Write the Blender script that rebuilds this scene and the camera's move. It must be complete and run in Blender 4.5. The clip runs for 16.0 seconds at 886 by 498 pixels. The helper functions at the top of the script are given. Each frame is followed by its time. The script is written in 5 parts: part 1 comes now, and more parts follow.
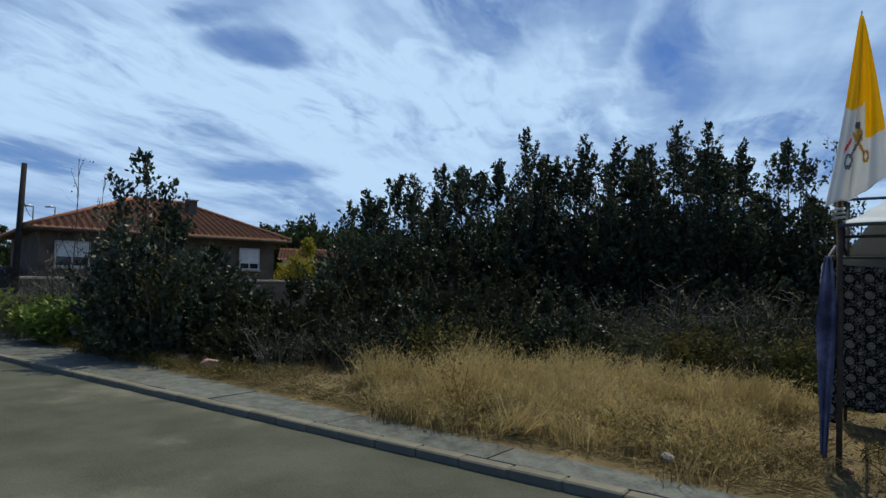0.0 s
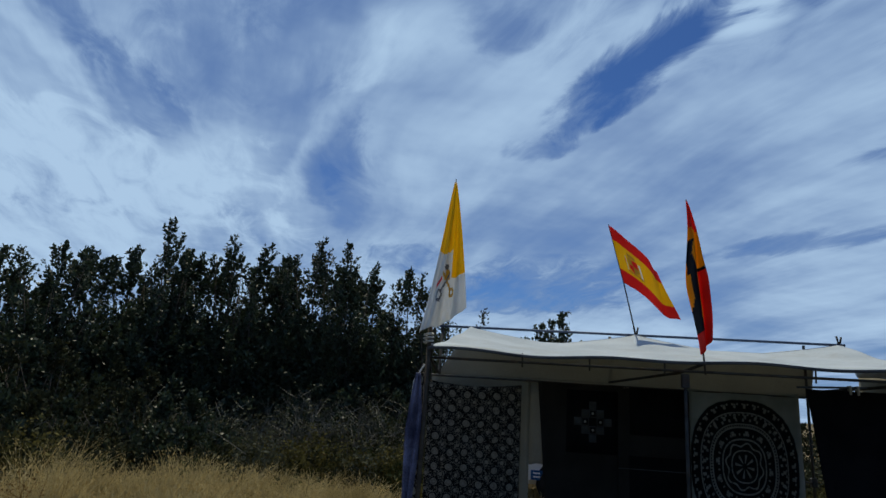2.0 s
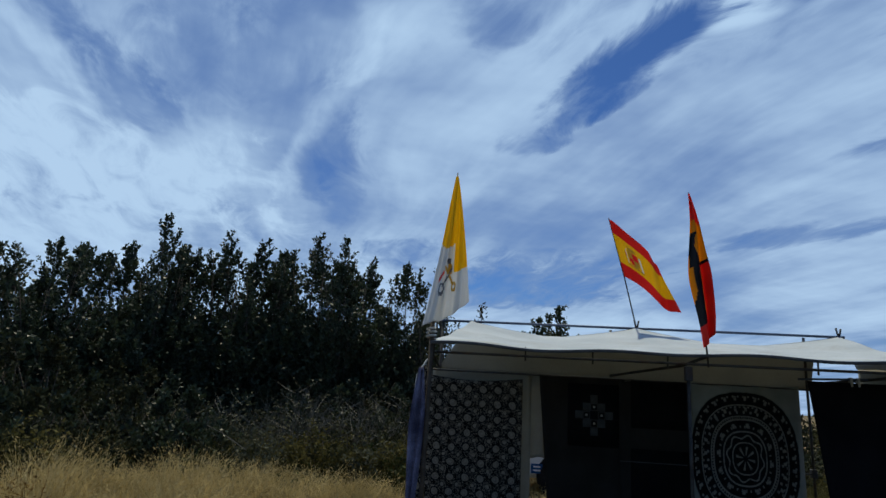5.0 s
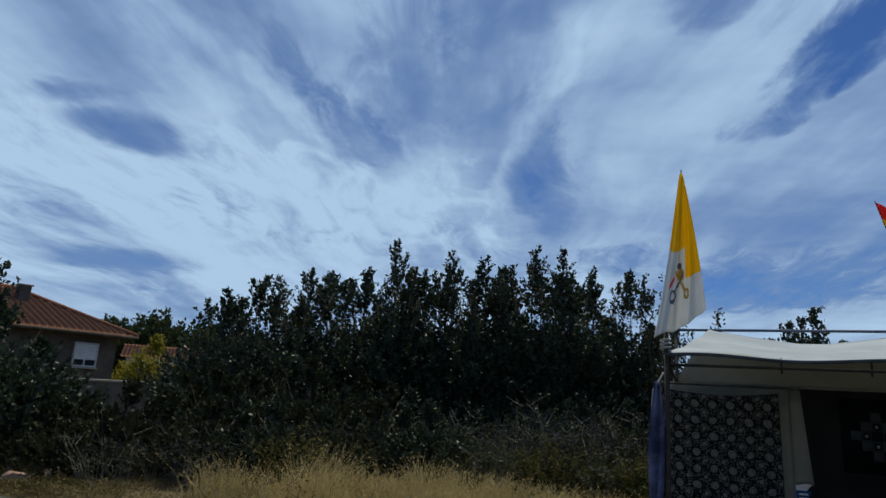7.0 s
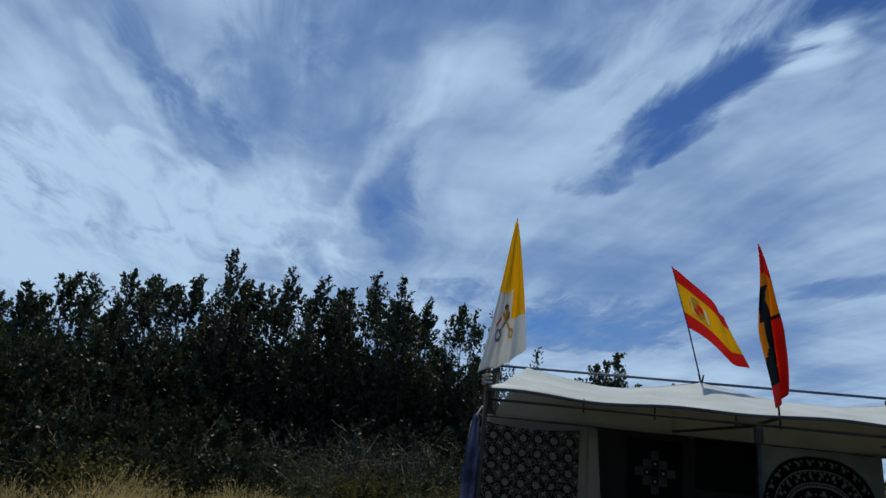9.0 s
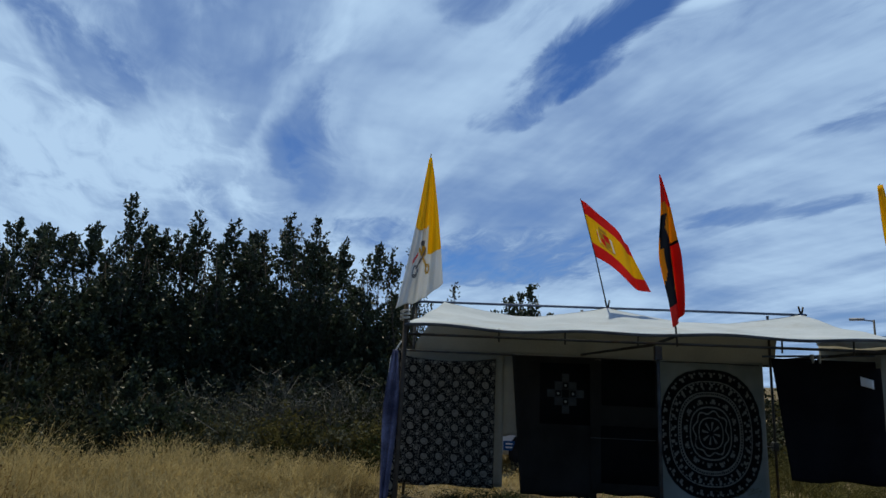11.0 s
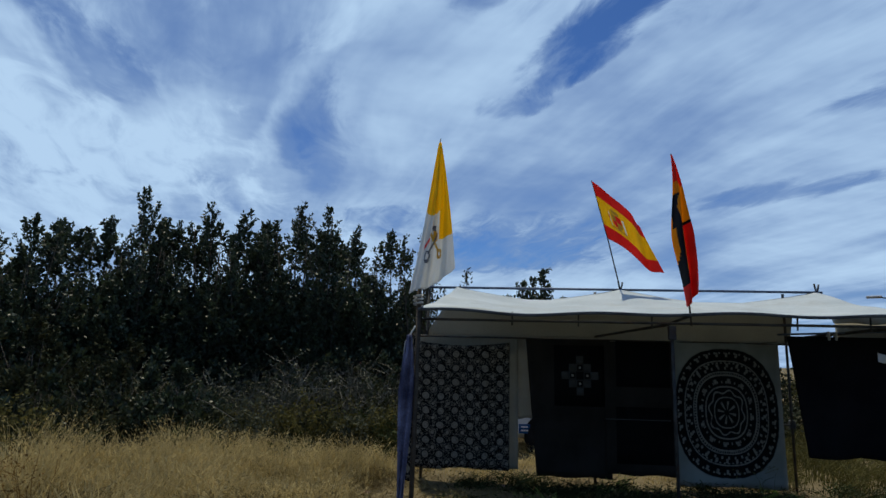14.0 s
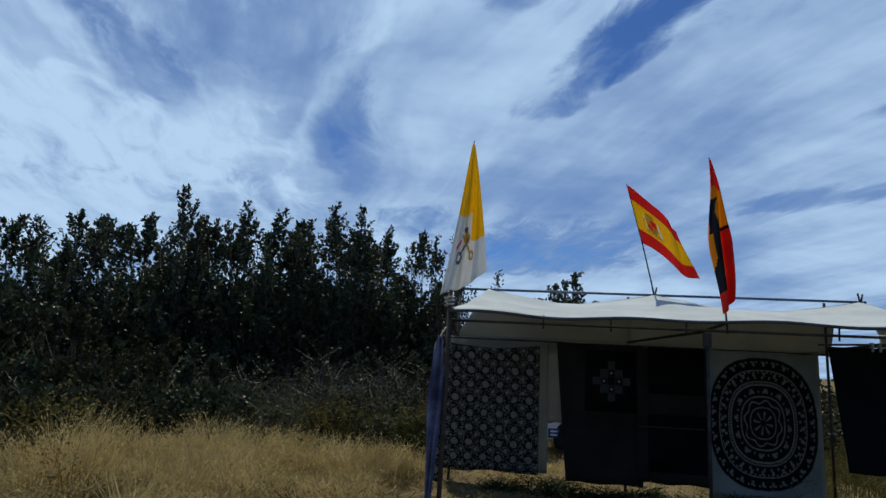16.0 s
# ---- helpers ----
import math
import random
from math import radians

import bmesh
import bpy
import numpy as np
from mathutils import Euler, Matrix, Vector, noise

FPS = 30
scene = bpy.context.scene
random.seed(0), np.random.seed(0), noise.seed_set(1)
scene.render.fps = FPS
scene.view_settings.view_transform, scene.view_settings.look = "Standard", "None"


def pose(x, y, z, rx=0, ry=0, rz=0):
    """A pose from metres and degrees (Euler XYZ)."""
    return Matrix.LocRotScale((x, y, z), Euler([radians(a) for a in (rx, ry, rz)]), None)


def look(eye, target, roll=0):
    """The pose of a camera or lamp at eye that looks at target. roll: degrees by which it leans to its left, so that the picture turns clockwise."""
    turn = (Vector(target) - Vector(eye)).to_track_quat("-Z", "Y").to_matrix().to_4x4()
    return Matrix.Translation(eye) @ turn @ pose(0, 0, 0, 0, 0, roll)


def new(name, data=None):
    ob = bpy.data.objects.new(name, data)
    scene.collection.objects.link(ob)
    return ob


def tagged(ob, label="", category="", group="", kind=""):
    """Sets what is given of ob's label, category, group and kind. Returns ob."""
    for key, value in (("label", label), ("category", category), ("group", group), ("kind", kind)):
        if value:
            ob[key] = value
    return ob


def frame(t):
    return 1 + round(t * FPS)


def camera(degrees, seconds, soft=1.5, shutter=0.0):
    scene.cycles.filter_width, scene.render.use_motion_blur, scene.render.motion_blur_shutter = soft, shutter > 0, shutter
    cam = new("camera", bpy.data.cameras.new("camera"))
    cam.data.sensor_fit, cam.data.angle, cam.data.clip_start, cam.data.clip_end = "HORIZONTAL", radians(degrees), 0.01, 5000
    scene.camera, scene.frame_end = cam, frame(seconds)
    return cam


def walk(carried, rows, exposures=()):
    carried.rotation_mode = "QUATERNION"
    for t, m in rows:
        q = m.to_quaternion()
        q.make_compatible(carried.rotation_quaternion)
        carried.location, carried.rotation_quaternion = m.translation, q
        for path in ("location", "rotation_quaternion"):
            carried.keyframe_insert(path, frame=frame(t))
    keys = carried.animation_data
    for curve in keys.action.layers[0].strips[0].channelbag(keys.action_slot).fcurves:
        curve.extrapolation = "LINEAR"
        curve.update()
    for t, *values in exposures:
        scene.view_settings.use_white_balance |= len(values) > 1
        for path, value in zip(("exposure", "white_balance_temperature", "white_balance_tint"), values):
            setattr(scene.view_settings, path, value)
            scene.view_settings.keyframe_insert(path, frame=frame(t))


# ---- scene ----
cam = camera(71.33, 16.0)
# seconds, eye x y z, yaw, pitch, roll
PATH = [
    (0.0, -0.181, 0.06, 1.591, 38.086, 2.802, 1.089),
    (0.5, -0.045, 0.019, 1.572, 31.735, 3.295, 0.892),
    (0.9, 0.064, 0.021, 1.587, 22.262, 6.668, -0.343),
    (1.0, 0.075, 0.011, 1.586, 20.272, 7.14, 0.973),
    (1.2, 0.058, -0.082, 1.591, 8.927, 10.156, 2.72),
    (1.5, 0.066, -0.018, 1.579, 7.474, 11.542, 3.925),
    (2.0, 0.08, -0.022, 1.609, 6.797, 13.66, 3.577),
    (2.5, 0.043, -0.069, 1.603, 0.436, 20.339, 2.483),
    (3.0, 0.045, -0.073, 1.613, -0.651, 19.765, 1.949),
    (3.2, 0.045, -0.073, 1.613, -0.651, 19.015, 1.949),
    (5.3, -0.006, 0.002, 1.602, 9.497, 12.283, 3.604),
    (5.5, -0.006, 0.002, 1.602, 11.897, 11.683, 3.904),
    (6.0, -0.027, 0.06, 1.627, 16.192, 10.917, 4.053),
    (6.5, -0.038, 0.075, 1.627, 22.998, 10.872, 2.605),
    (7.0, -0.073, 0.064, 1.635, 26.51, 13.134, 3.388),
    (7.5, -0.071, 0.061, 1.634, 26.693, 12.013, 2.7),
    (8.0, -0.03, -0.033, 1.66, 16.918, 15.941, 6.334),
    (8.5, -0.034, -0.049, 1.684, 12.747, 17.972, 6.457),
    (9.0, -0.035, -0.02, 1.661, 11.861, 16.384, 6.184),
    (9.5, -0.058, 0.001, 1.667, 11.566, 15.909, 5.052),
    (10.0, -0.026, 0.009, 1.653, 7.017, 13.149, 2.315),
    (10.2, -0.026, 0.009, 1.653, 3.117, 11.349, 2.615),
    (12.3, -0.029, 0.014, 1.634, 5.148, 11.279, 2.93),
    (12.5, -0.029, 0.014, 1.634, 5.148, 11.529, 3.43),
    (13.0, -0.039, 0.017, 1.628, 3.816, 9.928, 3.649),
    (13.5, -0.032, 0.01, 1.625, 4.762, 10.013, 2.89),
    (14.0, -0.026, 0.001, 1.62, 4.518, 10.092, 1.315),
    (14.5, -0.053, 0.023, 1.61, 7.179, 9.89, 1.828),
    (15.0, -0.034, 0.039, 1.626, 7.501, 6.927, 3.446),
    (15.5, -0.042, 0.02, 1.629, 6.693, 9.627, 3.365),
    (16.0, -0.029, -0.008, 1.622, 7.496, 10.094, 2.822),
]
walk(cam, [(t, pose(x, y, z, 0, 0, yaw) @ pose(0, 0, 0, 90 + pitch) @ pose(0, 0, 0, 0, 0, roll)) for t, x, y, z, yaw, pitch, roll in PATH],
     exposures=[(t, stops, 6500, 4) for t, stops in ((0.0, 0.12), (1.0, 0.02), (1.5, -0.03), (2.5, -0.27), (3.0, -0.1), (5.5, -0.05), (6.0, -0.07), (7.0, -0.17), (7.5, -0.31), (8.0, -0.23), (8.5, -0.26), (9.0, -0.14), (9.5, -0.26), (10.0, -0.1), (12.5, -0.02), (16.0, 0.0))])

# ---- sky, sun ----
EXPOSURE, SKY_STRENGTH, SUN_STRENGTH = 0.0, 0.1, 3.5
SKY_TINT = (0.31, 0.48, 0.78)
CLOUD_THIN, CLOUD_THICK = (2.05, 3.15, 5.65), (4.75, 6.4, 8.9)
# clear gaps in the cirrus, on its sheet: along the bands, across them, half length, half width, turn, depth
CLEAR_GAPS = [(1.27, 0.79, 0.24, 0.062, 171, 0.46), (1.69, 0.74, 0.10, 0.060, 150, 0.26), (0.70, 0.95, 0.26, 0.095, 143, 0.32), (1.22, 0.43, 0.07, 0.065, 128, 0.13),
              (2.06, 0.16, 0.26, 0.075, 177, 0.17), (2.00, 2.03, 0.26, 0.080, 151, 0.17), (1.09, 1.71, 0.16, 0.080, 165, 0.14), (3.24, 1.48, 0.45, 0.340, 166, 0.30),
              (1.82, -1.23, 0.13, 0.120, 72, 0.30), (1.56, -1.23, 0.10, 0.050, 83, 0.18), (3.21, -2.02, 0.31, 0.200, 79, 0.26), (2.55, -2.90, 0.23, 0.270, 32, 0.26),
              (3.07, 0.59, 0.22, 0.160, 174, 0.20)]
# thinner lanes in the veil, and denser wisps (depth below nought), in the same terms
LANES = [(1.89, -0.43, 0.24, 0.070, 12, 0.13), (1.46, -0.54, 0.16, 0.048, 8, 0.12), (1.58, -0.27, 0.28, 0.110, 176, 0.10), (2.30, 0.25, 0.33, 0.060, 5, 0.09), (1.14, -0.02, 0.14, 0.200, 97, 0.10),
         (0.98, 0.90, 0.07, 0.060, 120, -0.20), (1.69, -0.62, 0.50, 0.040, 19, -0.10), (1.85, 0.08, 0.58, 0.040, 174, -0.10), (1.36, 0.14, 0.22, 0.100, 134, -0.13), (2.45, -0.72, 0.40, 0.420, 60, -0.11), (1.9, -1.75, 0.6, 0.3, 40, -0.10), (3.0, -1.5, 1.1, 0.9, 60, -0.13), (0.70, 0.75, 0.45, 0.32, 143, 0.12), (1.3, -0.35, 0.30, 0.45, 10, 0.05)]
SUN_EL, SUN_AZ = 64.0, -14.0          # degrees; azimuth clockwise from +y


class Nodes:
    """Short hand for node trees."""

    def __init__(self, tree):
        self.t = tree

    def add(self, kind):
        return self.t.nodes.new(kind)

    def link(self, a, b):
        self.t.links.new(a, b)

    def put(self, socket, v):
        if isinstance(v, bpy.types.NodeSocket):
            self.link(v, socket)
        else:
            socket.default_value = v

    def math(self, op, a, b=0.0, c=0.0, clamp=False):
        n = self.add("ShaderNodeMath")
        n.operation, n.use_clamp = op, clamp
        self.put(n.inputs[0], a)
        self.put(n.inputs[1], b)
        self.put(n.inputs[2], c)
        return n.outputs[0]

    def noise(self, vec, scale, detail=4.0, rough=0.55, dist=0.0):
        n = self.add("ShaderNodeTexNoise")
        if vec is not None:
            self.link(vec, n.inputs["Vector"])
        n.inputs["Scale"].default_value = scale
        n.inputs["Detail"].default_value = detail
        n.inputs["Roughness"].default_value = rough
        n.inputs["Distortion"].default_value = dist
        return n.outputs["Fac"]

    def smooth(self, v, lo, hi, out0=0.0, out1=1.0):
        n = self.add("ShaderNodeMapRange")
        n.interpolation_type = "SMOOTHSTEP"
        if lo > hi:
            lo, hi, out0, out1 = hi, lo, out1, out0
        self.put(n.inputs["Value"], v)
        for key, x in (("From Min", lo), ("From Max", hi), ("To Min", out0), ("To Max", out1)):
            n.inputs[key].default_value = x
        return n.outputs["Result"]

    def mix(self, fac, a, b):
        n = self.add("ShaderNodeMix")
        n.data_type = "RGBA"
        self.put(n.inputs[0], fac)
        for s, v in ((n.inputs[6], a), (n.inputs[7], b)):
            self.put(s, (*v, 1) if isinstance(v, tuple) and len(v) == 3 else v)
        return n.outputs[2]

    def combine(self, x, y, z):
        n = self.add("ShaderNodeCombineXYZ")
        for s, v in zip(n.inputs, (x, y, z)):
            self.put(s, v)
        return n.outputs[0]

    def split(self, vec):
        n = self.add("ShaderNodeSeparateXYZ")
        self.link(vec, n.inputs[0])
        return n.outputs


world = bpy.data.worlds.new("sky")
scene.world = world
world.use_nodes = True
wt = world.node_tree
wt.nodes.clear()
w = Nodes(wt)
sky = w.add("ShaderNodeTexSky")
sky.sky_type, sky.sun_disc = "NISHITA", False
sky.sun_elevation, sky.sun_rotation = radians(SUN_EL), radians(SUN_AZ)
sky.altitude, sky.air_density, sky.dust_density, sky.ozone_density = 700, 1.0, 0.4, 3.0
# high cirrus: bands on a level sheet far above, running towards one point on the horizon
d = w.split(w.add("ShaderNodeTexCoord").outputs["Generated"])
height = w.math("MAXIMUM", w.math("ADD", d[2], 0.10), 0.03)
px, py = w.math("DIVIDE", d[0], height), w.math("DIVIDE", d[1], height)
BAND = radians(22)
along = w.math("ADD", w.math("MULTIPLY", px, -math.sin(BAND)), w.math("MULTIPLY", py, math.cos(BAND)))
across = w.math("ADD", w.math("MULTIPLY", px, math.cos(BAND)), w.math("MULTIPLY", py, math.sin(BAND)))
warp = w.noise(w.combine(w.math("MULTIPLY", along, 0.35), w.math("MULTIPLY", across, 0.5), 2.0), 1.0, 2.0)
bent = w.math("ADD", across, w.math("MULTIPLY", w.math("SUBTRACT", warp, 0.5), 0.9))
streak = w.noise(w.combine(w.math("MULTIPLY", along, 0.24), w.math("MULTIPLY", bent, 1.25), 0.0), 1.3, 5.0, 0.5)
filament = w.noise(w.combine(w.math("MULTIPLY", along, 0.40), w.math("MULTIPLY", bent, 4.6), 15.0), 1.3, 5.0, 0.52)
fine = w.noise(w.combine(w.math("MULTIPLY", along, 0.7), w.math("MULTIPLY", bent, 3.4), 7.0), 1.3, 5.0, 0.6)
broad = w.noise(w.combine(w.math("MULTIPLY", along, 0.9), w.math("MULTIPLY", bent, 0.9), 4.0), 1.2, 5.0, 0.6)
cloud = w.math("ADD", w.math("ADD", w.math("MULTIPLY", streak, 0.40), w.math("MULTIPLY", filament, 0.07)), w.math("ADD", w.math("MULTIPLY", fine, 0.13), w.math("MULTIPLY", broad, 0.43)))
tear = w.noise(w.combine(w.math("MULTIPLY", along, 1.4), w.math("MULTIPLY", bent, 2.6), 11.0), 1.6, 4.0, 0.55)
ragged = w.math("ADD", across, w.math("MULTIPLY", w.math("SUBTRACT", tear, 0.5), 0.22))
frayed = w.math("ADD", along, w.math("MULTIPLY", w.math("SUBTRACT", broad, 0.5), 0.4))
wisp = w.noise(w.combine(w.math("MULTIPLY", along, 2.2), w.math("MULTIPLY", bent, 4.5), 19.0), 1.6, 6.0, 0.62, 0.6)
rip = w.math("ADD", w.math("MULTIPLY", w.math("SUBTRACT", wisp, 0.5), 7.0), w.math("MULTIPLY", w.math("SUBTRACT", filament, 0.5), 2.0))
breakup = w.smooth(fine, 0.25, 0.75, 0.45, 1.25)
for ga, gc, la, lc, turn, deep in CLEAR_GAPS + LANES:
    da, dc = w.math("SUBTRACT", frayed, ga), w.math("SUBTRACT", ragged, gc)
    ca, sa = math.cos(radians(turn)), math.sin(radians(turn))
    lengthwise = w.math("ADD", w.math("MULTIPLY", da, ca / la), w.math("MULTIPLY", dc, sa / la))
    sideways = w.math("ADD", w.math("MULTIPLY", da, -sa / lc), w.math("MULTIPLY", dc, ca / lc))
    e = w.math("ADD", w.math("POWER", lengthwise, 2.0), w.math("POWER", sideways, 2.0))
    torn = w.math("ADD", e, rip)
    cloud = w.math("SUBTRACT", cloud, w.math("MULTIPLY", w.math("MULTIPLY", w.smooth(torn, -0.8, 3.2, 1.0, 0.0), deep), breakup))
# the cirrus thins out towards the far, unseen side of the sky, behind the road, to weaken the fill light
cover = w.math("MULTIPLY", w.smooth(cloud, 0.17, 0.55), w.smooth(d[1], -0.5, 0.3, 0.22, 1.0))
tone = w.mix(w.smooth(cloud, 0.38, 0.66), CLOUD_THIN, CLOUD_THICK)
blue = w.add("ShaderNodeVectorMath")
blue.operation = "MULTIPLY"
w.link(sky.outputs[0], blue.inputs[0])
blue.inputs[1].default_value = SKY_TINT
bg = w.add("ShaderNodeBackground")
w.link(w.mix(cover, blue.outputs[0], tone), bg.inputs["Color"])
bg.inputs["Strength"].default_value = SKY_STRENGTH
w.link(bg.outputs[0], w.add("ShaderNodeOutputWorld").inputs[0])

to_sun = Vector((math.sin(radians(SUN_AZ)) * math.cos(radians(SUN_EL)), math.cos(radians(SUN_AZ)) * math.cos(radians(SUN_EL)), math.sin(radians(SUN_EL))))
sun = new("sun", bpy.data.lights.new("sun", "SUN"))
sun.data.energy, sun.data.angle, sun.data.color = SUN_STRENGTH, radians(0.6), (1.0, 0.89, 0.70)
sun.matrix_world = look(to_sun * 60, (0, 0, 0))
scene.view_settings.exposure = EXPOSURE


# ---- materials ----
def mat(name, c1, c2, scale=6.0, rough=0.85, bump=0.15, fine_scale=60.0, metal=0.0, c3=None, stain=0.0, coords="Object", spec=0.08, translucent=0.0, island=0.0, obj_random=0.0):
    """A surface with colour that varies at two scales, and relief."""
    m = bpy.data.materials.new(name)
    m.use_nodes = True
    t = m.node_tree
    n = Nodes(t)
    b = t.nodes["Principled BSDF"]
    v = n.add("ShaderNodeTexCoord").outputs[coords]
    big, small = n.noise(v, scale, 5.0), n.noise(v, fine_scale, 3.0)
    fac = n.math("ADD", n.math("MULTIPLY", n.smooth(big, 0.3, 0.7), 0.65), n.math("MULTIPLY", n.smooth(small, 0.3, 0.7), 0.35))
    if island:
        r = n.add("ShaderNodeNewGeometry").outputs["Random Per Island"]
        fac = n.math("ADD", n.math("MULTIPLY", fac, 1 - island), n.math("MULTIPLY", r, island))
    if obj_random:
        r = n.add("ShaderNodeObjectInfo").outputs["Random"]
        fac = n.math("ADD", n.math("MULTIPLY", fac, 1 - obj_random), n.math("MULTIPLY", r, obj_random))
    col = n.mix(fac, c1, c2)
    if c3:
        col = n.mix(n.math("MULTIPLY", n.smooth(n.noise(v, scale * 0.37, 6.0, 0.65), 0.5, 0.72), stain), col, c3)
    n.link(col, b.inputs["Base Color"])
    b.inputs["Roughness"].default_value = rough
    b.inputs["Metallic"].default_value = metal
    b.inputs["Specular IOR Level"].default_value = spec
    if bump:
        bn = n.add("ShaderNodeBump")
        bn.inputs["Strength"].default_value = bump
        bn.inputs["Distance"].default_value = 0.02
        n.link(n.math("ADD", big, n.math("MULTIPLY", small, 0.6)), bn.inputs["Height"])
        n.link(bn.outputs[0], b.inputs["Normal"])
    if translucent:
        tr = n.add("ShaderNodeBsdfTranslucent")
        n.link(col, tr.inputs["Color"])
        mx = n.add("ShaderNodeMixShader")
        mx.inputs[0].default_value = translucent
        n.link(b.outputs[0], mx.inputs[1])
        n.link(tr.outputs[0], mx.inputs[2])
        n.link(mx.outputs[0], t.nodes["Material Output"].inputs["Surface"])
    return m


M_ASPHALT = mat("worn_asphalt", (0.042, 0.047, 0.036), (0.09, 0.094, 0.072), 0.9, 0.9, 0.55, 45, c3=(0.19, 0.18, 0.145), stain=0.85)
M_KERB = mat("kerb_concrete", (0.11, 0.107, 0.085), (0.21, 0.20, 0.16), 3, 0.9, 0.3, 70, obj_random=0.3)
M_WALK = mat("pavement_concrete", (0.05, 0.056, 0.052), (0.155, 0.165, 0.155), 5.0, 0.9, 0.6, 24, c3=(0.10, 0.085, 0.055), stain=0.6, obj_random=0.2)
M_EARTH = mat("dry_earth", (0.075, 0.058, 0.032), (0.175, 0.138, 0.078), 1.3, 0.95, 0.7, 35, c3=(0.21, 0.165, 0.09), stain=0.7)
M_STRAW = mat("dry_grass", (0.20, 0.155, 0.06), (0.64, 0.52, 0.26), 1.9, 0.8, 0.0, 9, translucent=0.42, island=0.45)
M_LITTER = mat("straw_litter", (0.09, 0.07, 0.028), (0.32, 0.25, 0.11), 0.7, 0.9, 0.0, 9, island=0.6)
M_WEED = mat("yellowing_weed", (0.028, 0.028, 0.010), (0.17, 0.15, 0.048), 0.8, 0.8, 0.0, 9, translucent=0.3, island=0.5)
M_RUST = mat("rust_weed", (0.10, 0.058, 0.018), (0.25, 0.15, 0.05), 0.8, 0.8, 0.0, 9, translucent=0.3, island=0.5)
M_LEAF = mat("dark_leaf", (0.007, 0.013, 0.006), (0.066, 0.090, 0.050), 0.8, 0.50, 0.0, 8, translucent=0.2, island=0.85, spec=0.30)
M_LEAF_FAR = mat("far_leaf", (0.03, 0.05, 0.02), (0.075, 0.10, 0.04), 0.3, 0.6, 0.0, 5, translucent=0.2, island=0.6)
M_LEAF_DRY = mat("dusty_leaf", (0.008, 0.011, 0.005), (0.070, 0.074, 0.036), 0.8, 0.7, 0.0, 8, translucent=0.15, island=0.6)
M_LEAF_GREY = mat("grey_leaf", (0.035, 0.042, 0.028), (0.12, 0.125, 0.085), 0.8, 0.8, 0.0, 8, translucent=0.2, island=0.6)
M_LEAF_YELLOW = mat("yellow_leaf", (0.16, 0.16, 0.02), (0.36, 0.31, 0.05), 0.8, 0.6, 0.0, 8, translucent=0.35, island=0.6)
# dark weed colour; under the stall it also stands in for shade
M_DARKWEED_SHADE = mat("dark_weed_and_shade", (0.012, 0.018, 0.006), (0.06, 0.075, 0.025), 0.8, 0.7, 0.0, 8, translucent=0.15, island=0.6)
M_IVY = mat("ivy_leaf", (0.07, 0.12, 0.02), (0.26, 0.33, 0.07), 0.8, 0.45, 0.0, 8, translucent=0.3, island=0.6, spec=0.2)
M_BARK = mat("bark", (0.05, 0.042, 0.033), (0.13, 0.11, 0.09), 9, 0.9, 0.5, 60)
M_TWIG = mat("grey_twig", (0.08, 0.075, 0.058), (0.27, 0.25, 0.20), 3, 0.9, 0.0, 30, island=0.5)
M_TARP = mat("white_tarpaulin", (0.43, 0.485, 0.52), (0.59, 0.645, 0.68), 1.6, 0.7, 0.15, 45, c3=(0.30, 0.29, 0.25), stain=0.6, translucent=0.25)
M_BEIGE = mat("beige_sheet", (0.30, 0.29, 0.24), (0.41, 0.395, 0.33), 1.6, 0.85, 0.15, 60, c3=(0.20, 0.185, 0.14), stain=0.4, translucent=0.35, spec=0.02)
M_CHARCOAL = mat("charcoal_rug", (0.016, 0.0145, 0.012), (0.034, 0.031, 0.026), 2.0, 0.95, 0.4, 140, spec=0.02)
M_RUG_DARK = mat("black_rug", (0.005, 0.005, 0.005), (0.011, 0.011, 0.011), 2.0, 0.95, 0.4, 140, spec=0.02)
M_RUG_GREY = mat("grey_rug_motif", (0.045, 0.046, 0.043), (0.075, 0.076, 0.07), 9.0, 0.95, 0.3, 140, spec=0.02)
M_RUG_CREAM = mat("cream_rug_motif", (0.25, 0.24, 0.21), (0.34, 0.33, 0.29), 9.0, 0.95, 0.3, 140, spec=0.02)
M_BLACK_CLOTH = mat("black_cloth", (0.006, 0.006, 0.007), (0.014, 0.014, 0.016), 2.0, 0.95, 0.2, 90, spec=0.02)
M_SCARF = mat("violet_grey_scarf", (0.065, 0.065, 0.10), (0.22, 0.22, 0.33), 5.0, 0.8, 0.2, 60, c3=(0.03, 0.03, 0.06), stain=0.7, spec=0.02)
M_STEEL = mat("dull_steel_tube", (0.035, 0.035, 0.034), (0.09, 0.09, 0.085), 8, 0.6, 0.1, 60, metal=0.6, c3=(0.14, 0.07, 0.03), stain=0.5)
M_BLUE_BAR = mat("blue_grey_bar", (0.06, 0.08, 0.13), (0.12, 0.15, 0.20), 8, 0.5, 0.1, 60, metal=0.3)
M_ROPE = mat("white_rope", (0.50, 0.48, 0.43), (0.68, 0.66, 0.60), 30, 0.9, 0.4, 200)
M_DARKWOOD = mat("dark_wood", (0.045, 0.036, 0.028), (0.11, 0.09, 0.07), 5, 0.85, 0.4, 60)
M_POLE = mat("tarred_wood", (0.016, 0.016, 0.018), (0.04, 0.038, 0.036), 5, 0.85, 0.4, 60)
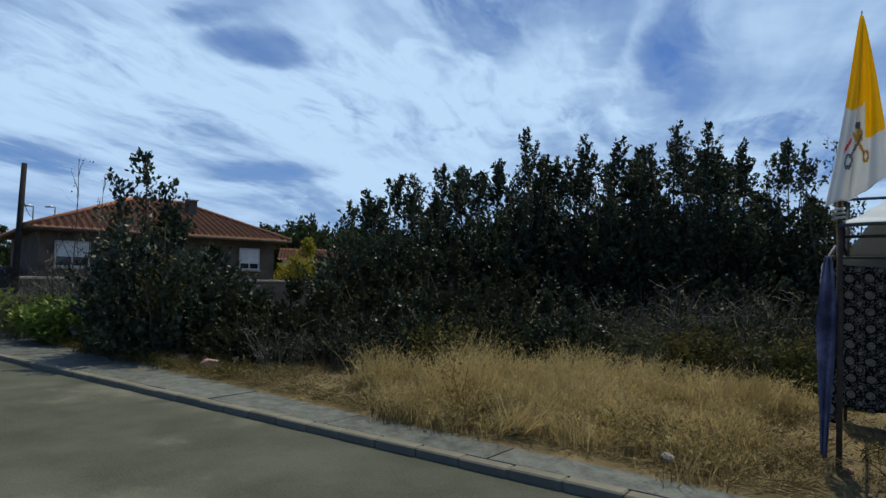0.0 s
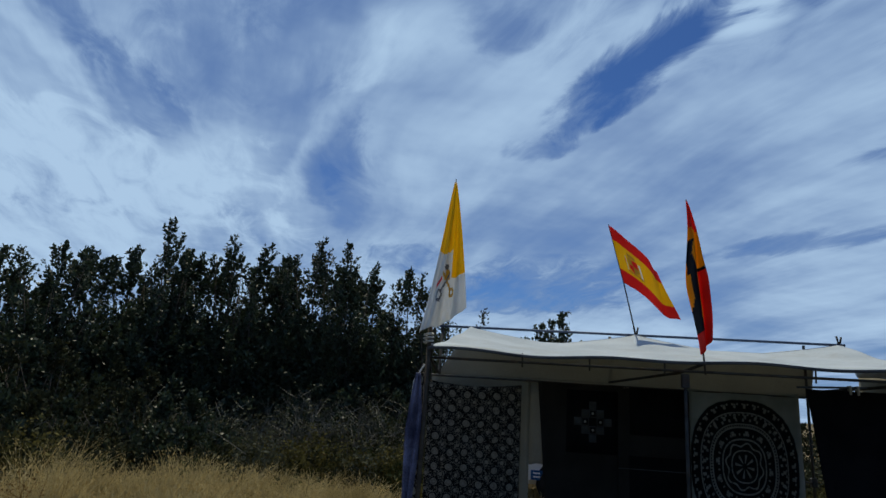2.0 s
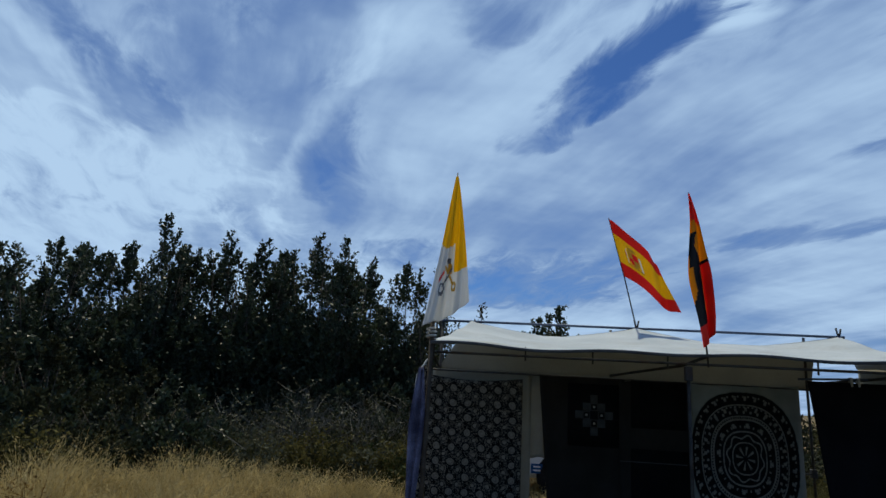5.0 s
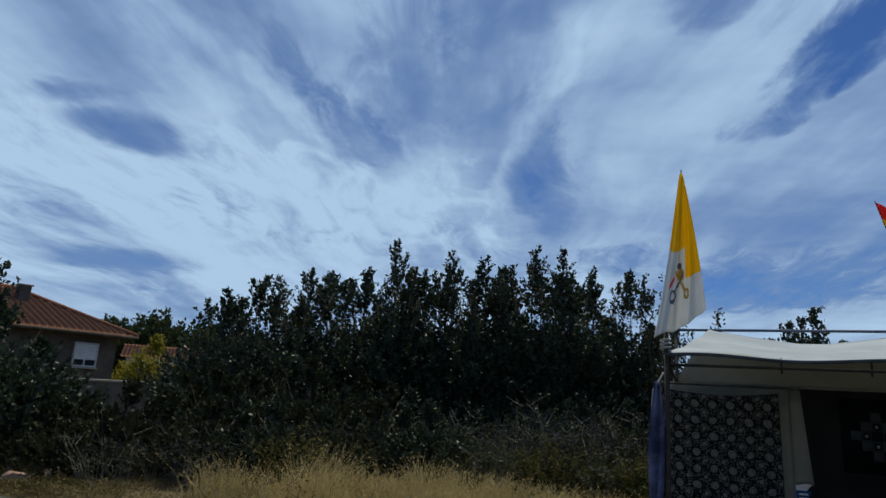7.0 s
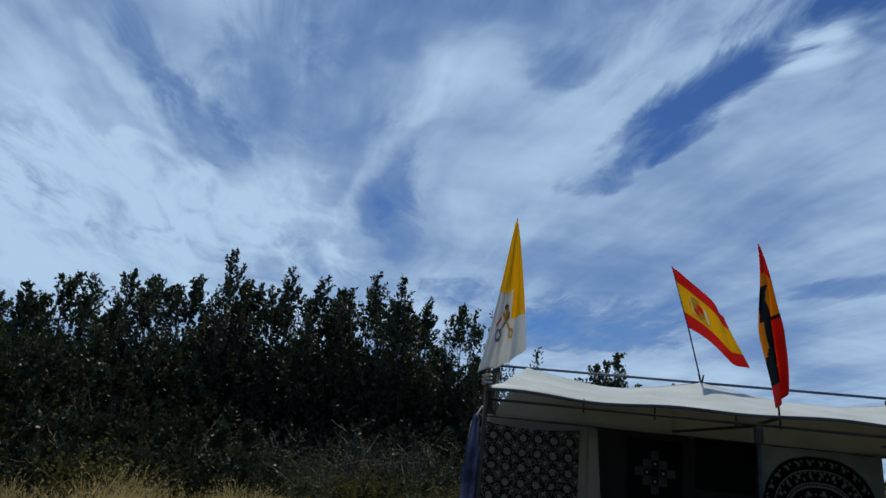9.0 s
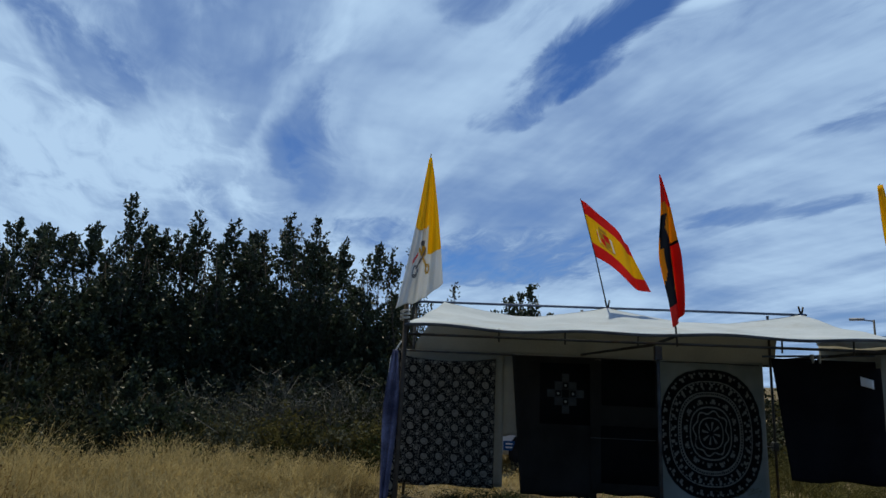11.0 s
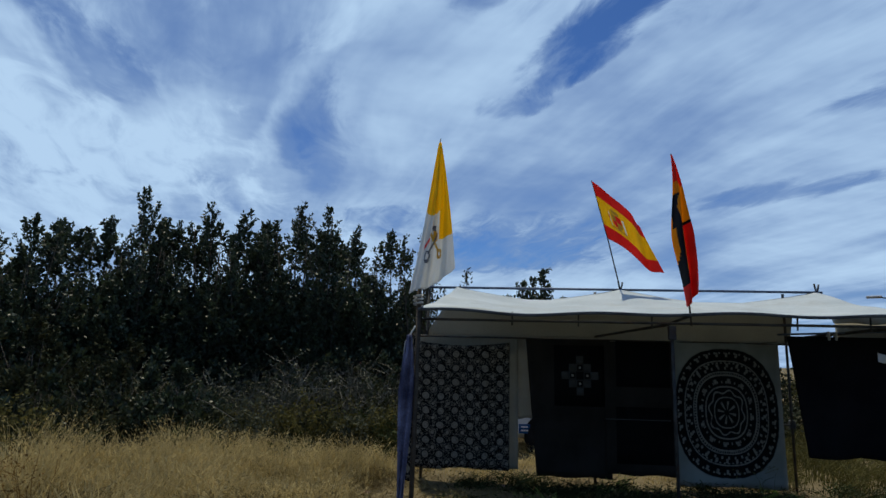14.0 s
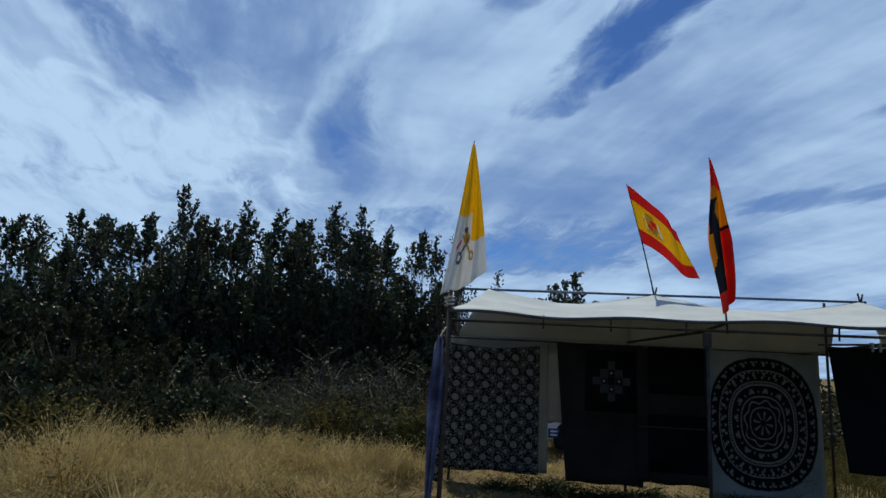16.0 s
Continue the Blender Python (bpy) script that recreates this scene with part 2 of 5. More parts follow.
M_HEM = mat("grey_tarpaulin_hem", (0.05, 0.05, 0.05), (0.13, 0.13, 0.125), 4, 0.8, 0.1, 60)
M_YELLOW = mat("flag_yellow", (0.86, 0.58, 0.02), (0.93, 0.68, 0.05), 2, 0.7, 0.05, 90, translucent=0.62)
M_FLAGWHITE = mat("flag_white", (0.74, 0.74, 0.72), (0.84, 0.84, 0.83), 2, 0.7, 0.05, 90, translucent=0.55)
M_RED = mat("flag_red", (0.72, 0.05, 0.04), (0.84, 0.09, 0.07), 2, 0.7, 0.05, 90, translucent=0.62)
M_ORANGE = mat("flag_orange", (0.76, 0.36, 0.02), (0.86, 0.46, 0.04), 2, 0.7, 0.05, 90, translucent=0.62)
M_FLAGBLACK = mat("flag_black", (0.008, 0.008, 0.010), (0.018, 0.018, 0.022), 2, 0.7, 0.05, 90)
M_GOLD = mat("flag_gold_print", (0.62, 0.38, 0.04), (0.74, 0.48, 0.08), 9, 0.7, 0.0, 90, translucent=0.3)
M_GREYPRINT = mat("flag_grey_print", (0.11, 0.11, 0.12), (0.22, 0.22, 0.23), 9, 0.7, 0.0, 90)
M_WALL = mat("brown_brick_wall", (0.075, 0.06, 0.05), (0.14, 0.115, 0.095), 3, 0.9, 0.3, 30)
M_BLOCK = mat("grey_block_wall", (0.07, 0.064, 0.055), (0.14, 0.125, 0.105), 2, 0.9, 0.3, 30)
M_COPING = mat("coping_stone", (0.30, 0.27, 0.22), (0.42, 0.38, 0.31), 3, 0.9, 0.2, 40)
M_TILE = mat("terracotta_tile", (0.15, 0.068, 0.040), (0.26, 0.125, 0.075), 2.0, 0.85, 0.2, 14, island=0.4)
M_TILE_DARK = mat("terracotta_cap", (0.20, 0.085, 0.05), (0.32, 0.15, 0.09), 2.0, 0.85, 0.2, 14)
M_SHUTTER = mat("white_roller_shutter", (0.58, 0.60, 0.60), (0.70, 0.71, 0.70), 3, 0.5, 0.05, 40)
M_FRAME = mat("white_frame", (0.40, 0.40, 0.39), (0.52, 0.52, 0.50), 3, 0.5, 0.05, 40)
M_PLASTER = mat("pale_plaster", (0.42, 0.40, 0.36), (0.55, 0.53, 0.48), 1, 0.9, 0.2, 30)
M_STONE = mat("beige_rubble_stone", (0.33, 0.28, 0.20), (0.50, 0.44, 0.33), 2.5, 0.9, 0.5, 14)
M_RUBBLE = mat("broken_brick", (0.27, 0.15, 0.105), (0.46, 0.35, 0.285), 6, 0.9, 0.4, 40, obj_random=0.6)
M_PAPER = mat("white_plastic", (0.70, 0.71, 0.72), (0.82, 0.82, 0.83), 8, 0.5, 0.3, 40)
M_CARWHITE = mat("white_car_paint", (0.70, 0.71, 0.71), (0.78, 0.78, 0.78), 2, 0.35, 0.0, 40, spec=0.5)
M_CARDARK = mat("dark_car_paint", (0.015, 0.017, 0.02), (0.03, 0.032, 0.036), 2, 0.3, 0.0, 40, spec=0.5)
M_TYRE = mat("tyre_rubber", (0.015, 0.015, 0.015), (0.03, 0.03, 0.03), 6, 0.9, 0.2, 60)
M_ALLOY = mat("grey_rim", (0.28, 0.28, 0.28), (0.40, 0.40, 0.40), 6, 0.4, 0.0, 60, metal=0.7)
M_BLUESIGN = mat("blue_sign", (0.02, 0.07, 0.20), (0.03, 0.11, 0.28), 6, 0.5, 0.0, 60)
M_WIRE = mat("black_cable", (0.012, 0.012, 0.013), (0.025, 0.025, 0.025), 6, 0.7, 0.0, 60)

M_GLASS = bpy.data.materials.new("dark_glass")
M_GLASS.use_nodes = True
gb = M_GLASS.node_tree.nodes["Principled BSDF"]
gb.inputs["Base Color"].default_value, gb.inputs["Roughness"].default_value = (0.02, 0.025, 0.03, 1), 0.05


def printed(name, draw):
    """A printed cotton cloth: draw(nodes, x, z) gives the share of the pale print on the black ground."""
    m = bpy.data.materials.new(name)
    m.use_nodes = True
    n = Nodes(m.node_tree)
    b = m.node_tree.nodes["Principled BSDF"]
    v = n.add("ShaderNodeTexCoord").outputs["Object"]
    x, _, z = n.split(v)
    col = draw(n, v, x, z)
    n.link(col, b.inputs["Base Color"])
    b.inputs["Roughness"].default_value = 0.9
    b.inputs["Specular IOR Level"].default_value = 0.02
    bn = n.add("ShaderNodeBump")
    bn.inputs["Strength"].default_value = 0.15
    bn.inputs["Distance"].default_value = 0.01
    n.link(n.noise(v, 120, 2.0), bn.inputs["Height"])
    n.link(bn.outputs[0], b.inputs["Normal"])
    return m


def floral(n, v, x, z):
    """Rows of round blossoms, every second one small, with scrolls and berries between."""
    def cell(p, step, shift=0.0):
        q = n.math("FRACT", n.math("ADD", n.math("DIVIDE", p, step), shift + 20.0))
        return n.math("MULTIPLY", n.math("SUBTRACT", q, 0.5), step)
    wob = n.math("MULTIPLY", n.math("SUBTRACT", n.noise(v, 5.0, 2.0), 0.5), 0.05)
    xx, zz = n.math("ADD", x, wob), n.math("SUBTRACT", z, wob)
    def dots(sx, sz, ax, az, r0, r1):
        gx, gz = cell(xx, sx, ax), cell(zz, sz, az)
        d = n.math("SQRT", n.math("ADD", n.math("MULTIPLY", gx, gx), n.math("MULTIPLY", gz, gz)))
        return n.smooth(d, r1, r0), d
    big, dbig = dots(0.20, 0.19, 0.0, 0.0, 0.040, 0.050)
    mid, dmid = dots(0.20, 0.19, 0.5, 0.5, 0.020, 0.028)
    berry, _ = dots(0.10, 0.095, 0.25, 0.25, 0.010, 0.017)
    heart = n.smooth(n.math("ABSOLUTE", n.math("SUBTRACT", dbig, 0.024)), 0.002, 0.006, 0.75, 1.0)
    petal = n.smooth(n.math("ABSOLUTE", n.math("SUBTRACT", dmid, 0.046)), 0.012, 0.006)
    vine = n.smooth(n.math("ABSOLUTE", n.math("SUBTRACT", n.noise(n.combine(x, 0.0, z), 24.0, 1.0, 0.4, 1.6), 0.5)), 0.045, 0.02)
    gap = n.smooth(n.noise(n.combine(x, 3.0, z), 34.0, 1.0), 0.40, 0.47)
    scroll = n.math("MULTIPLY", n.math("MULTIPLY", n.math("MAXIMUM", vine, n.math("MULTIPLY", petal, 0.5)), gap), n.smooth(dbig, 0.052, 0.060))
    pale = n.math("MAXIMUM", n.math("MAXIMUM", n.math("MULTIPLY", big, heart), mid), n.math("MAXIMUM", scroll, n.math("MULTIPLY", berry, 0.5)))
    worn = n.smooth(n.noise(v, 40, 2.0), 0.25, 0.6, 0.55, 1.0)
    return n.mix(n.math("MULTIPLY", pale, worn), (0.008, 0.008, 0.008), (0.235, 0.21, 0.165))


def mandala(n, v, x, z):
    x, z = n.math("DIVIDE", x, 0.66), n.math("DIVIDE", z, 0.83)
    # a rounded, slightly square disc
    r4 = n.math("POWER", n.math("ADD", n.math("POWER", n.math("ABSOLUTE", x), 2.5), n.math("POWER", n.math("ABSOLUTE", z), 2.5)), 0.4)
    r = n.math("SQRT", n.math("ADD", n.math("MULTIPLY", x, x), n.math("MULTIPLY", z, z)))
    a = n.math("ARCTAN2", x, z)
    def ring(rad, wide):
        return n.smooth(n.math("ABSOLUTE", n.math("SUBTRACT", r4, rad)), wide * 1.4, wide * 0.7)
    def beads(rad, wide, count, share, phase=0.0):
        band = n.smooth(n.math("ABSOLUTE", n.math("SUBTRACT", r4, rad)), wide * 1.2, wide * 0.8)
        s = n.math("SINE", n.math("ADD", n.math("MULTIPLY", a, float(count)), phase))
        return n.math("MULTIPLY", band, n.smooth(s, share - 0.25, share + 0.25))
    pieces = [ring(0.40, 0.012), ring(0.235, 0.010), ring(0.58, 0.012), ring(0.80, 0.010), ring(0.63, 0.008),
              beads(0.11, 0.065, 8, 0.55), beads(0.49, 0.035, 12, 0.75), beads(0.47, 0.02, 36, 0.6, 0.4), beads(0.605, 0.014, 90, 0.2),
              beads(0.735, 0.03, 24, 0.7), beads(0.69, 0.022, 34, 0.6, 1.0), beads(0.77, 0.012, 60, 0.2), beads(0.90, 0.035, 30, 0.7), beads(0.93, 0.016, 60, 0.5, 0.7)]
    wavy = n.math("ADD", 0.32, n.math("MULTIPLY", n.math("SINE", n.math("MULTIPLY", a, 8.0)), 0.025))
    pieces.append(n.smooth(n.math("ABSOLUTE", n.math("SUBTRACT", r4, wavy)), 0.018, 0.008))
    pale = pieces[0]
    for q in pieces[1:]:
        pale = n.math("MAXIMUM", pale, q)
    pale = n.math("MULTIPLY", pale, n.smooth(n.noise(v, 45, 2.0), 0.3, 0.5, 0.35, 1.0))
    disc = n.smooth(n.math("ADD", r4, n.math("MULTIPLY", n.noise(v, 12, 2.0), 0.03)), 1.02, 0.995)
    ground = n.mix(n.smooth(n.noise(v, 2.0, 3.0), 0.3, 0.7), (0.20, 0.215, 0.19), (0.29, 0.305, 0.27))
    ink = n.mix(pale, (0.008, 0.008, 0.008), (0.22, 0.215, 0.185))
    return n.mix(disc, ground, ink)


M_FLORAL = printed("floral_print", floral)
M_MANDALA = printed("mandala_print", mandala)


# ---- mesh helpers ----
def mesh_object(name, bm, material, parent=None, label=""):
    me = bpy.data.meshes.new(name)
    bm.normal_update()
    bm.to_mesh(me)
    bm.free()
    for m in material if isinstance(material, (list, tuple)) else [material]:
        me.materials.append(m)
    ob = new(name, me)
    if parent:
        ob.parent = parent
    if label:
        ob["label"] = label
    return ob


def part(name, bm, material, parent, label=""):
    return mesh_object(name, bm, material, parent, label)


def thing(name, place, label, category, group="", turn=0.0):
    ob = new(name)
    ob.matrix_basis = pose(*place, 0, 0, turn)
    return tagged(ob, label, category, group)


def box(bm, lo, hi, bevel=0.0, m=None):
    made = bmesh.ops.create_cube(bm, size=1.0)["verts"]
    lo, hi = Vector(lo), Vector(hi)
    for v in made:
        v.co = Vector([lo[i] + (v.co[i] + 0.5) * (hi[i] - lo[i]) for i in range(3)])
    if bevel:
        edges = list({e for v in made for e in v.link_edges})
        made = bmesh.ops.bevel(bm, geom=edges, offset=bevel, segments=1, affect="EDGES", profile=0.5)["verts"]
    if m:
        for v in {v for v in made}:
            v.co = m @ v.co
    return bm


def tube(bm, points, radii, sides=8):
    """A round bar through points, closed at both ends."""
    points = [Vector(p) for p in points]
    rings = []
    for i, p in enumerate(points):
        way = (points[min(i + 1, len(points) - 1)] - points[max(i - 1, 0)]).normalized()
        a = way.orthogonal().normalized()
        b = way.cross(a)
        r = radii[i] if isinstance(radii, (list, tuple)) else radii
        rings.append([bm.verts.new(p + r * (math.cos(2 * math.pi * k / sides) * a + math.sin(2 * math.pi * k / sides) * b)) for k in range(sides)])
    for p, q in zip(rings, rings[1:]):
        for k in range(sides):
            bm.faces.new((p[k], p[(k + 1) % sides], q[(k + 1) % sides], q[k])).smooth = True
    bm.faces.new(rings[0][::-1])
    bm.faces.new(rings[-1])
    return bm


def bar(points, radii, sides=8):
    return tube(bmesh.new(), points, radii, sides)


def block(lo, hi, bevel=0.0):
    return box(bmesh.new(), lo, hi, bevel)


def cloth(at, nu, nv, thick, pick=None):
    """A hanging cloth: at(u, v) is its middle; pick(u, v) the material's slot."""
    bm = bmesh.new()
    grid = [[Vector(at(i / nu, j / nv)) for j in range(nv + 1)] for i in range(nu + 1)]
    sides = []
    for s in (0.5, -0.5):
        layer = []
        for i in range(nu + 1):
            row = []
            for j in range(nv + 1):
                du = grid[min(i + 1, nu)][j] - grid[max(i - 1, 0)][j]
                dv = grid[i][min(j + 1, nv)] - grid[i][max(j - 1, 0)]
                nrm = du.cross(dv)
                nrm = nrm.normalized() if nrm.length > 1e-9 else Vector((0, -1, 0))
                row.append(bm.verts.new(grid[i][j] + nrm * thick * s))
            layer.append(row)
        sides.append(layer)
    for s, layer in enumerate(sides):
        for i in range(nu):
            for j in range(nv):
                q = (layer[i][j], layer[i + 1][j], layer[i + 1][j + 1], layer[i][j + 1])
                f = bm.faces.new(q if s == 0 else q[::-1])
                f.smooth = True
                if pick:
                    f.material_index = pick((i + 0.5) / nu, (j + 0.5) / nv)
    a, b = sides
    rim = [(i, 0) for i in range(nu)] + [(nu, j) for j in range(nv)] + [(i, nv) for i in range(nu, 0, -1)] + [(0, j) for j in range(nv, 0, -1)]
    for k, (i, j) in enumerate(rim):
        i2, j2 = rim[(k + 1) % len(rim)]
        f = bm.faces.new((a[i][j], b[i][j], b[i2][j2], a[i2][j2]))
        if pick:
            f.material_index = pick(min(max(i / nu, 0.01), 0.99), min(max(j / nv, 0.01), 0.99))
    return bm


def quads_object(name, verts, material, parent=None, per=4):
    """Many loose small faces, per corners each, from one array."""
    me = bpy.data.meshes.new(name)
    n = len(verts)
    me.vertices.add(n)
    me.vertices.foreach_set("co", np.ascontiguousarray(verts, dtype=np.float32).ravel())
    me.loops.add(n)
    me.loops.foreach_set("vertex_index", np.arange(n, dtype=np.int32))
    me.polygons.add(n // per)
    me.polygons.foreach_set("loop_start", np.arange(0, n, per, dtype=np.int32))
    me.materials.append(material)
    me.update(calc_edges=True)
    ob = new(name, me)
    if parent:
        ob.parent = parent
    return ob


def unit(a):
    return a / np.maximum(np.linalg.norm(a, axis=1, keepdims=True), 1e-9)


def leaves(rng, centres, size, droop=0.0, aspect=0.62, along=None):
    """Leaf blades at centres: four corners each, pointing any way or along."""
    n = len(centres)
    way = unit(rng.normal(size=(n, 3)) + (0 if along is None else along * 1.6) - np.array([0, 0, droop]))
    side = unit(np.cross(way, rng.normal(size=(n, 3))))
    s = size * rng.uniform(0.6, 1.3, (n, 1))
    c = centres
    return np.stack([c, c + way * s * 0.45 + side * s * aspect * 0.5, c + way * s, c + way * s * 0.45 - side * s * aspect * 0.5], 1).reshape(-1, 3)


def ribbons(rng, paths, width):
    """Thin twigs or blades: paths (n, k, 3), narrowing to the tip; two crossed faces would cost double, so one turned at random."""
    n, k, _ = paths.shape
    way = unit(paths[:, -1] - paths[:, 0])
    side = unit(np.cross(way, rng.normal(size=(n, 3))))
    wid = (np.ones(n) * width)[:, None]
    out = []
    for i in range(k - 1):
        a, b = 1 - i / (k - 1) * 0.8, 1 - (i + 1) / (k - 1) * 0.8
        p, q = paths[:, i], paths[:, i + 1]
        out.append(np.stack([p - side * wid * a / 2, p + side * wid * a / 2, q + side * wid * b / 2, q - side * wid * b / 2], 1))
    return np.concatenate(out, 0).reshape(-1, 3)


# ---- ground, road, pavement ----
def level(name, corners, z, material, label, category="ground"):
    bm = bmesh.new()
    bm.faces.new([bm.verts.new((x, y, z)) for x, y in corners])
    return tagged(mesh_object(name, bm, material), label, category, kind="structure")


def uneven(name, x0, x1, y0, y1, step, z, amount, material, label):
    bm = bmesh.new()
    nx, ny = int((x1 - x0) / step), int((y1 - y0) / step)
    rows = []
    for i in range(nx + 1):
        col = []
        for j in range(ny + 1):
            x, y = x0 + (x1 - x0) * i / nx, y0 + (y1 - y0) * j / ny
            fade = min(1.0, (y - walk_edge(x)) / 0.4, (y1 - y) / 2, (x - x0) / 2, (x1 - x) / 2)
            h = noise.noise((x * 0.7, y * 0.7, 0)) * 0.6 + noise.noise((x * 3, y * 3, 5)) * 0.3 + noise.noise((x * 9, y * 9, 2)) * 0.15
            col.append(bm.verts.new((x, y, z + (h + 0.6) * amount * max(fade, 0))))
        rows.append(col)
    for i in range(nx):
        for j in range(ny):
            bm.faces.new((rows[i][j], rows[i + 1][j], rows[i + 1][j + 1], rows[i][j + 1])).smooth = True
    return tagged(mesh_object(name, bm, material), label, "ground", kind="structure")


KERB_Y, WALK_Y, ROAD_Z = 4.50, 5.34, -0.085
KERB_SLOPE = 0.041


def kerb_line(x):
    return KERB_Y + KERB_SLOPE * (x + 5.5)


def walk_edge(x):
    """The pavement's inner edge: it widens away from the stall."""
    return max(5.22 - 0.037 * (x + 5.5), 5.2)


level("ground", ((-900, -900), (900, -900), (900, 900), (-900, 900)), -0.16, M_EARTH, "dry brown earth reaching out to the horizon")
level("road", ((-60, -7), (40, -7), (40, KERB_Y + 0.5), (-60, KERB_Y + 0.5)), ROAD_Z, M_ASPHALT, "worn grey asphalt road with pale patches", "road")
uneven("ground", -30, 14, 5.0, 24, 0.16, -0.018, 0.045, M_EARTH, "bare dry earth of an empty plot, uneven")


def paving(x0, x1, top, low, inset, front=0.15):
    """A length of pavement between the kerb and its inner edge."""
    bm = bmesh.new()
    corners = [(x0 + inset, kerb_line(x0) + front), (x1 - inset, kerb_line(x1) + front), (x1 - inset, walk_edge(x1)), (x0 + inset, walk_edge(x0))]
    up = [bm.verts.new((x, y, top)) for x, y in corners]
    dn = [bm.verts.new((x, y, low)) for x, y in corners]
    bm.faces.new(up)
    bm.faces.new(dn[::-1])
    for k in range(4):
        bm.faces.new((up[k - 1], dn[k - 1], dn[k], up[k]))
    return bm


pavement = tagged(mesh_object("pavement", paving(-26, 6, -0.02, -0.2, 0.0, 0.13), M_WALK), "grey concrete pavement with cracked joints", "pavement", kind="structure")

# ---- the market stall ----
FRONT, BACK, LEFT, RIGHT = 6.43, 8.79, -0.78, 4.5
stall = thing("market_stall", (0, 0, 0), "market stall of steel tubes under a sagging white tarpaulin", "stall")


def canopy_at(u, v):
    x = LEFT + (RIGHT - LEFT) * u
    front_z = 2.13 + 0.015 * math.sin(u * 23) - 0.05 * math.sin(math.pi * min(1, max(0, (x - LEFT) / 2.75))) ** 2 * 0.5
    back_x = -0.50 + (4.62 + 0.50) * u
    # the sheet is held up at three places along the back bar and sags between them
    props = (-0.50, 1.79, 4.43)
    near = min(abs(back_x - p) for p in props)
    sag = 0.17 * min(1.0, near / 1.0) ** 0.8
    drop = max(0.0, back_x - 4.43) * 2.0
    back_z = 2.64 - sag - drop
    bow = math.sin(math.pi * v)
    z = front_z + (back_z - front_z) * v - 0.05 * bow * (1 - 0.6 * sag / 0.17)
    # creases that run towards the props
    pull = math.exp(-(near / 0.7) ** 2)
    z += 0.012 * math.sin(9 * u + 14 * v) * bow + 0.016 * pull * bow * math.sin(26 * (back_x - x) + 30 * u) + 0.006 * bow * math.sin(60 * u + 5 * v)
    return ((1 - v) * x + v * back_x, FRONT - 0.04 + (BACK - FRONT + 0.04) * v, z)


part("canopy", cloth(canopy_at, 110, 24, 0.006), M_TARP, stall, "sagging white tarpaulin roof")
part("canopy_hem", cloth(lambda u, v: Vector(canopy_at(u, 0)) + Vector((0, -0.012, 0.002 - 0.03 * v)), 60, 2, 0.008), M_HEM, stall)
# the sheet's rear flap hangs down behind the stall
def flap_at(u, v):
    k = u * 0.905
    top = Vector(canopy_at(k, 1.0)) + Vector((0, 0.012, 0.0))
    low = Vector((-0.98 + 5.0 * u, BACK + 0.02 + 0.02 * math.sin(17 * u), 1.90 + 0.02 * math.sin(7 * u)))
    return top.lerp(low, v)


part("side_flap", cloth(lambda u, v: Vector(canopy_at(1.0, u)) + Vector((0.01, 0, -(0.20 + 0.08 * u) * v)), 24, 4, 0.005), M_BEIGE, stall, "beige cloth flap along the open side")
part("rear_flap", cloth(flap_at, 60, 8, 0.005), M_BEIGE, stall, "beige cloth flap along the rear bar")
for name, pts, r, m in (
        ("post", ((LEFT - 0.02, FRONT, 0), (LEFT, FRONT, 1.1), (LEFT + 0.01, FRONT, 2.36)), 0.024, M_DARKWOOD),
        ("post", ((1.80, FRONT, 0), (1.80, FRONT, 2.0)), 0.017, M_STEEL),
        ("post", ((4.12, FRONT, 0), (4.12, FRONT, 2.05)), 0.018, M_STEEL),
        ("post", ((-0.96, BACK, 0), (-0.9, BACK, 2.6)), 0.02, M_STEEL),
        ("post", ((1.40, BACK + 0.08, 0), (1.45, BACK + 0.08, 2.6)), 0.02, M_STEEL),
        ("post", ((3.97, BACK - 0.01, 0), (3.97, BACK - 0.01, 2.6)), 0.018, M_STEEL),
        ("rear_bar", ((-0.95, BACK, 2.63), (4.5, BACK, 2.63)), 0.017, M_BLUE_BAR),
        ("front_bar", ((LEFT, FRONT + 0.06, 2.03), (RIGHT - 0.2, FRONT + 0.06, 2.03)), 0.014, M_STEEL),
        ("cross_beam", ((2.02, FRONT - 0.02, 2.12), (1.80, FRONT + 0.2, 2.02), (1.42, BACK - 0.05, 1.97)), 0.016, M_STEEL),
        ("cross_beam", ((LEFT, FRONT, 2.06), (-0.92, BACK - 0.03, 1.97)), 0.016, M_STEEL),
        ("cross_beam", ((4.12, FRONT, 2.05), (3.98, BACK - 0.03, 1.97)), 0.016, M_STEEL),
        ("hanging_rail", ((-1.0, BACK - 0.16, 1.93), (3.98, BACK - 0.16, 1.91)), 0.013, M_STEEL),
        ("low_rail", ((-0.97, BACK - 0.04, 0.87), (3.97, BACK - 0.03, 0.86)), 0.012, M_STEEL),
        ("corner_tube", ((4.28, FRONT, 2.06), (4.56, FRONT - 0.02, 2.06)), 0.018, M_BLUE_BAR)):
    part(name, bar(pts, r), m, stall)
part("bracket", block((1.765, FRONT - 0.035, 1.86), (1.835, FRONT + 0.035, 2.0), 0.006), M_STEEL, stall)
part("clamp", block((3.935, BACK - 0.045, 0.81), (4.005, BACK + 0.025, 0.92), 0.006), M_STEEL, stall)
part("clamp", block((4.085, FRONT - 0.035, 1.92), (4.155, FRONT + 0.035, 2.06), 0.006), M_STEEL, stall)
